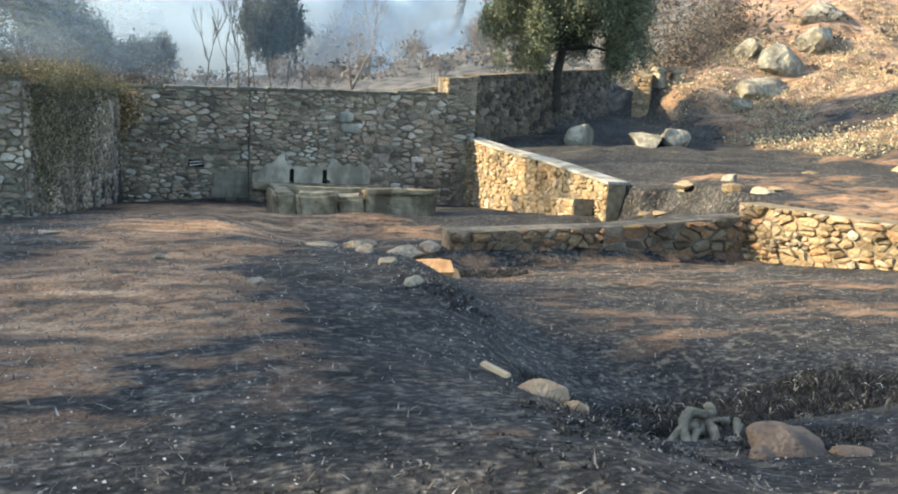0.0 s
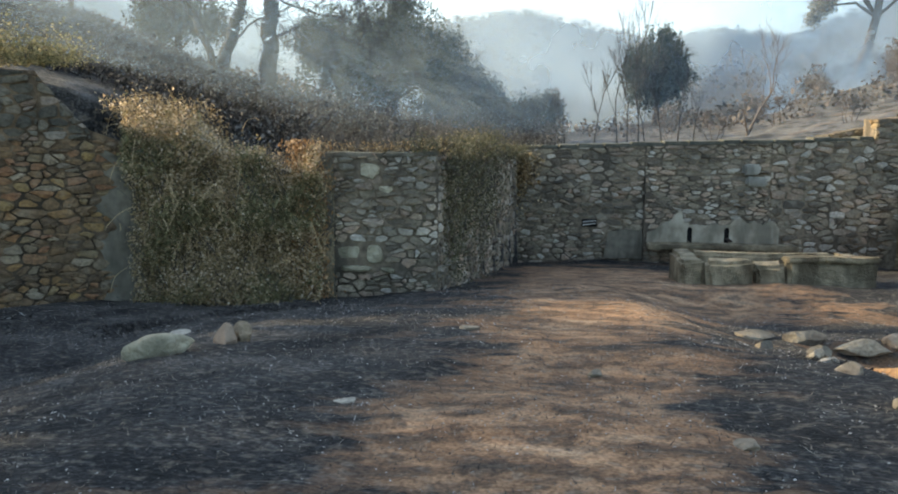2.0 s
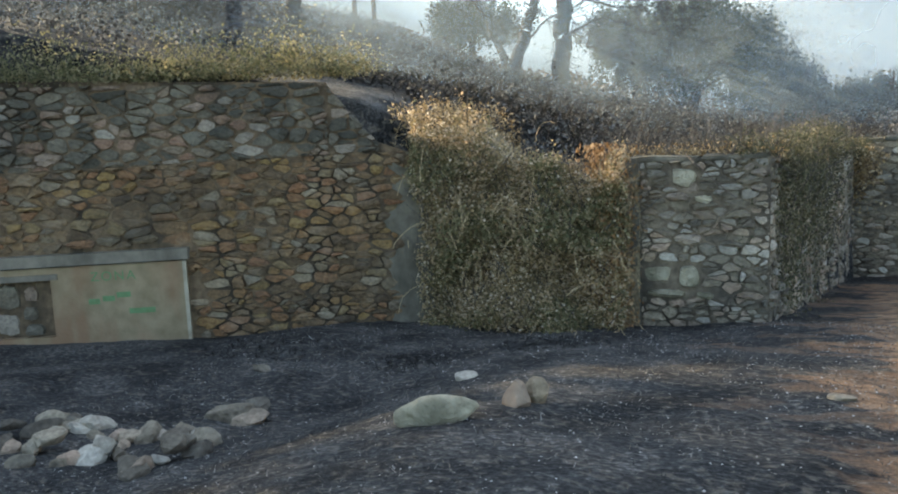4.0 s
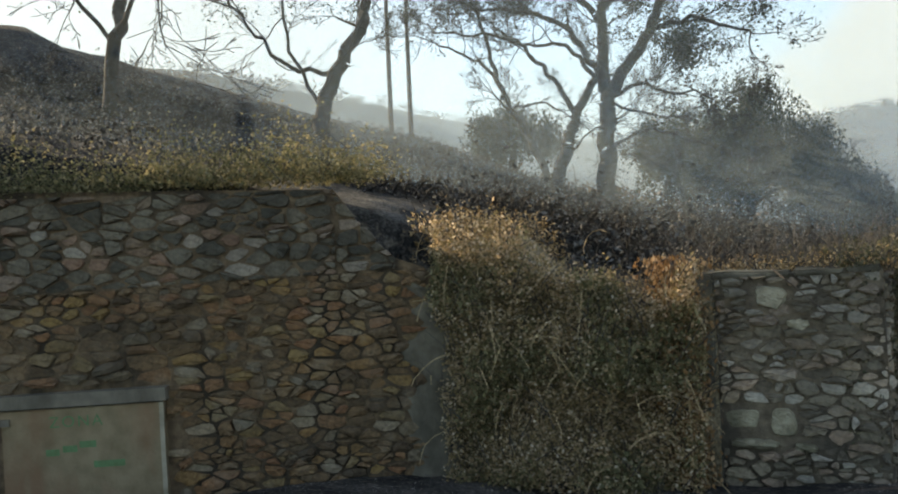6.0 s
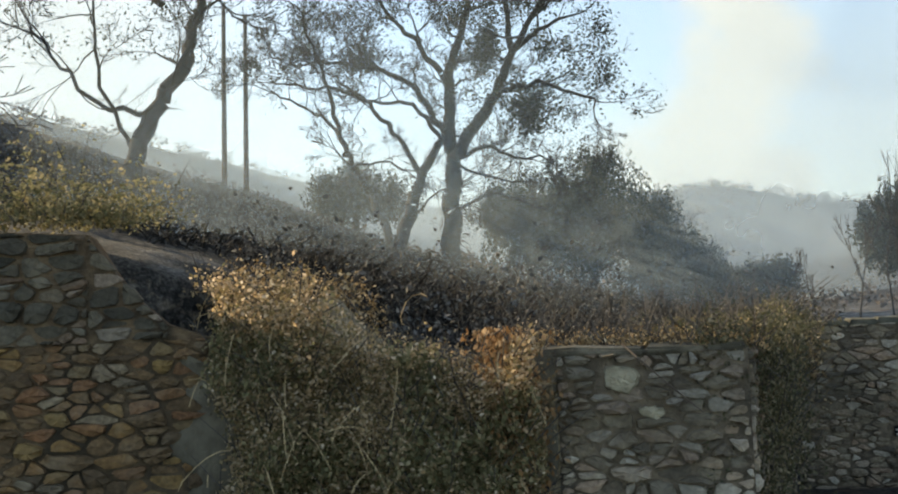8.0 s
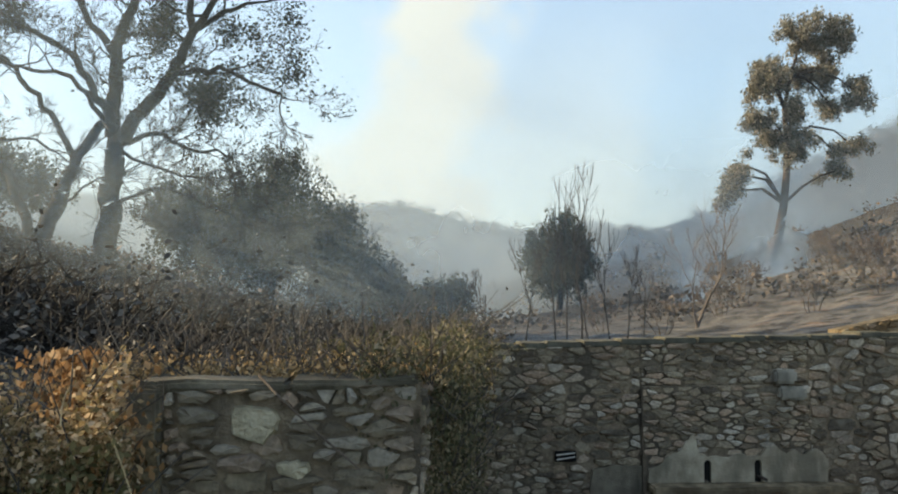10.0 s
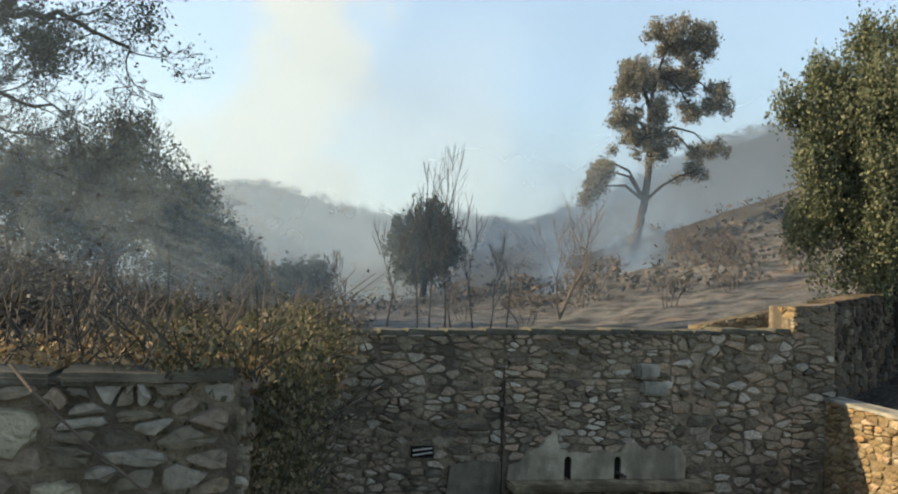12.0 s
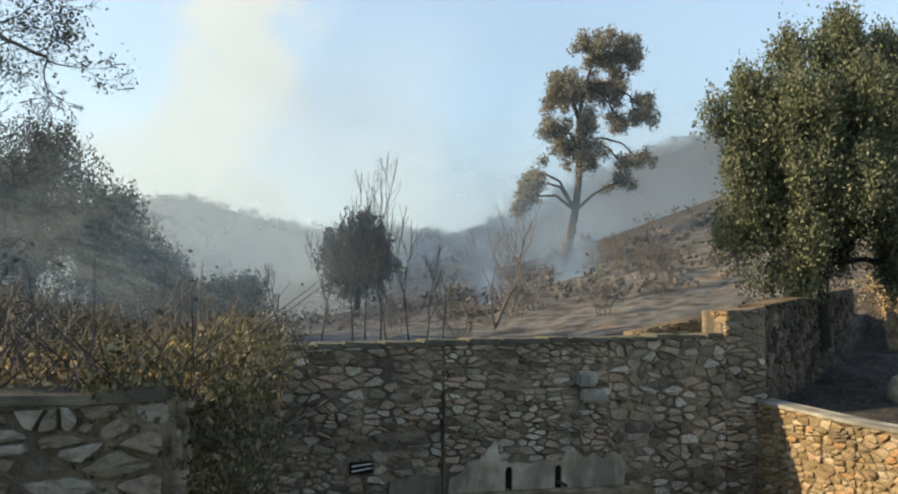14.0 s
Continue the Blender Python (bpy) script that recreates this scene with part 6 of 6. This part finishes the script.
def tuft(x0, y0, rx, ry, h, seed, count):
    """A charred tussock: bent blades in little sheaves, a few of them bleached."""
    rng = random.Random(seed)
    top = thing("charred_tuft", "charred tuft of grass and bracken", "tuft", "charred tufts", at=(x0, y0, ground_z(x0, y0)))
    for name, material, share in (("charred_grass", L_CHAR, 0.9), ("bleached_grass", L_FLECK, 0.1)):
        vs, fs = [], []
        for i in range(int(count * share / 8)):
            a, r = rng.uniform(0, 6.28), math.sqrt(rng.random())
            x, y = rx * r * math.cos(a), ry * r * math.sin(a)
            root = Vector((x, y, ground_z(x0 + x, y0 + y) - ground_z(x0, y0) - 0.01))
            for k in range(8):
                d = Vector((rng.gauss(0, 0.7), rng.gauss(0, 0.7), rng.uniform(0.3, 1.2))).normalized()
                w = d.cross(Vector((rng.gauss(0, 1), rng.gauss(0, 1), 0.2))).normalized() * rng.uniform(0.002, 0.005)
                long = h * rng.uniform(0.6, 1.9) * (1.2 - 0.6 * r)
                mid = root + d * long * 0.6
                end = mid + (d + Vector((0, 0, -0.9))) * long * 0.5
                n0 = len(vs)
                vs += [root - w, root + w, mid + w * 0.7, mid - w * 0.7, end]
                fs += [(n0, n0 + 1, n0 + 2, n0 + 3), (n0 + 3, n0 + 2, n0 + 4)]
        tagged(mesh_of(name, vs, fs, material, top), kind="stuff")
    return top


for i, (x, y, rx, ry, h, c) in enumerate(((2.75, 4.75, 0.5, 0.35, 0.12, 7000), (3.6, 4.95, 0.7, 0.35, 0.11, 6500), (4.6, 4.9, 0.8, 0.4, 0.09, 6000), (3.5, 4.0, 0.5, 0.25, 0.05, 2500), (2.2, 3.5, 0.6, 0.3, 0.035, 2500), (4.2, 10.6, 0.8, 0.3, 0.10, 3000), (2.3, 6.3, 0.4, 0.5, 0.06, 900), (4.6, 10.9, 0.6, 0.3, 0.09, 900), (2.5, 9.6, 0.25, 0.7, 0.06, 800), (-4.6, 11.4, 0.6, 0.5, 0.07, 900), (-6.6, 11.6, 0.9, 0.5, 0.08, 1200), (-3.4, 12.4, 0.6, 0.6, 0.08, 1000), (1.2, 3.0, 0.7, 0.4, 0.025, 1500))):
    tuft(x, y, rx, ry, h, 140 + i, c)

# path wall beside the oak, dry scrub and grass on the bank
path_wall = thing("wall_path", "sunlit stone end of a wall along the hillside path", "wall", kind="structure")
wall_core("core", [(18.95, 30.0, 0.0, 2.25), (22.9, 35.2, 0.8, 3.4)], 0.55, M_SANDY_JOINT, path_wall)


def scrub_spot(rng):
    k = rng.random()
    x, y = 20.2 + 7 * k + rng.gauss(0, 0.6), 31.2 + 5 * k + rng.gauss(0, 0.7)
    return Vector((x, y, ground_z(x, y) + abs(rng.gauss(0, 1.1)) * (1 + 0.5 * noise.noise((x, y, 0)))))


foliage("dry_scrub", 14000, scrub_spot, 0.11, L_SCRUB, "brown dry scrub beside the hillside path", "scrub", 121, stems=300)


def bank_spot(rng):
    x, y = 19.5 + 14 * rng.random(), 20 + 14 * rng.random()
    while noise.noise((x * 0.35, y * 0.35, 8)) < -0.1:
        x, y = 19.5 + 14 * rng.random(), 20 + 14 * rng.random()
    return Vector((x, y, ground_z(x, y) + abs(rng.gauss(0, 0.14))))


foliage("bank_grass", 20000, bank_spot, 0.09, L_BANK, "sunlit yellow dry grass on the bank", "grass", 122, stems=800)


# ---- rough capping ----
def capping(parent, p0, p1, z0, z1, thick, material, seed, height=0.07):
    rng = random.Random(seed)
    a, b = Vector((*p0, 0)), Vector((*p1, 0))
    length = (b - a).length
    d = (b - a).normalized()
    turn = Matrix.Rotation(math.atan2(d.y, d.x), 4, "Z")
    u = 0.0
    while u < length - 0.1:
        w = min(rng.uniform(0.35, 0.9), length - u)
        z = z0 + (z1 - z0) * (u + w / 2) / length
        h = height * rng.uniform(0.7, 1.25)
        ob = part("capstone", block(u + 0.004, -0.04 + rng.uniform(-0.02, 0.01), z - 0.02, u + w, thick, z + h, rng, 0.03, 0.02, 2), material, parent)
        ob.matrix_local = Matrix.Translation(a) @ turn
        u += w


M_CAP = plain_mat("dark_mossy_cap", (0.05, 0.05, 0.042), (0.12, 0.115, 0.09), 6, 0.96, 0.8)
capping(back, (-0.3, 24.3), (8.55, 24.3), 0.83, 1.13, 0.6, M_CAP, 301)
capping(pier, (-3.0, 14.2), (-1.35, 14.3), 1.06, 1.09, 0.45, M_RENDER, 302, 0.05)

# ---- the stones of the walls ----
face_stones(pier, (-2.84, 14.2), (-1.35, 14.3), (-1.2, -1.2), (1.06, 1.09), "grey", 0.22, 0.11, 0.05, 201, [(0.0, -0.62, 0.8, -0.16), (0.35, 0.74, 0.68, 1.0), (0.62, 0.54, 0.88, 0.67)])
face_stones(pier, (-1.35, 14.3), (-0.3, 24.4), (-1.3, -2.5), (1.09, 0.85), "grey", 0.30, 0.15, 0.045, 202, singles=150, prefer=(0, 0))
face_stones(house, (-12.2, 10.01), (-5.85, 13.82), (-1.4, -1.4), (1.2, 1.3), "brown", 0.25, 0.135, 0.05, 203, [(-1, -1.6, 4.55, 0.24)], prefer=(4.5, 0.8))
face_stones(house, (-12.2, 10.01), (-6.69, 13.32), (1.2, 1.29), (2.36, 2.22), "mossy", 0.27, 0.15, 0.05, 204, prefer=(4.5, 1.8), singles=200)
face_stones(house, (-6.69, 13.32), (-6.13, 13.65), (1.29, 1.3), (2.2, 1.42), "mossy", 0.27, 0.15, 0.05, 222)
face_stones(back, (-0.3, 24.3), (2.95, 24.3), (-2.3, -2.3), (0.83, 0.94), "grey", 0.30, 0.15, 0.05, 205, [(2.3, -1.95, 3.3, -1.2), (1.5, -1.25, 2.1, -0.95)], singles=160, prefer=(2, 0))
face_stones(buttress, (2.95, 24.2), (6.05, 24.2), (-2.3, -2.3), (0.18, 0.22), "grey", 0.28, 0.13, 0.05, 206, [(0, -1.5, 0.7, -1.1), (0.6, -1.5, 3.2, -1.0)])
face_stones(back, (2.95, 24.3), (6.05, 24.3), (0.2, 0.24), (0.94, 1.04), "grey", 0.30, 0.14, 0.05, 207)
face_stones(back, (6.05, 24.3), (8.55, 24.3), (-2.3, -2.3), (1.04, 1.13), "grey", 0.34, 0.19, 0.05, 208, singles=100, prefer=(1.2, 0))
face_stones(step_pier, (8.5, 24.29), (9.5, 24.37), (-2.3, -1.2), (1.62, 1.72), "grey", 0.5, 0.17, 0.05, 209)
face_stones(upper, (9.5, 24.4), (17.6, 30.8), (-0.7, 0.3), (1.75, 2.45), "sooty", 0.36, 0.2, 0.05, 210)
face_stones(far_low, (8.1, 27.0), (10.4, 27.0), (0.5, 0.5), (1.15, 1.62), "ochre", 0.3, 0.15, 0.06, 211)
face_stones(ramp_wall, (9.27, 24.3), (9.42, 22.0), (-2.4, -2.2), (-0.12, -0.26), "ochre", 0.25, 0.15, 0.05, 212)
face_stones(ramp_wall, (9.42, 22.0), (9.57, 20.0), (-2.2, -2.1), (-0.26, -0.31), "ochre", 0.25, 0.15, 0.05, 223)
face_stones(ramp_wall, (9.57, 20.0), (9.5, 16.4), (-2.1, -1.5), (-0.31, -0.45), "ochre", 0.25, 0.15, 0.05, 213, singles=150)
face_stones(bench, (9.2, 22.6), (9.0, 16.9), (-2.1, -1.5), (-1.5, -0.83), "ochre", 0.4, 0.22, 0.05, 214)
face_stones(terrace, (4.5, 12.25), (7.0, 12.15), (-1.35, -1.35), (-0.72, -0.62), "brown", 0.3, 0.2, 0.07, 215)
face_stones(terrace, (7.0, 12.15), (9.6, 12.05), (-1.35, -1.35), (-0.62, -0.42), "brown", 0.3, 0.2, 0.07, 216)
face_stones(retain, (9.75, 11.6), (11.2, 7.6), (-1.4, -1.2), (-0.20, -0.1), "ochre", 0.25, 0.15, 0.08, 217)
face_stones(retain, (9.62, 12.3), (9.75, 11.6), (-1.4, -1.4), (-0.22, -0.2), "ochre", 0.25, 0.15, 0.08, 218)
face_stones(path_wall, (18.40, 30.35), (18.95, 30.0), (0.3, 0.3), (2.25, 2.25), "ochre", 0.3, 0.18, 0.05, 219)
face_stones(path_wall, (22.5, 35.55), (18.50, 30.33), (0.8, 0.2), (3.4, 2.25), "ochre", 0.34, 0.2, 0.05, 221)
face_stones(step_pier, (8.55, 24.95), (8.55, 24.22), (1.1, 1.1), (1.62, 1.62), "ochre", 0.3, 0.15, 0.04, 220)
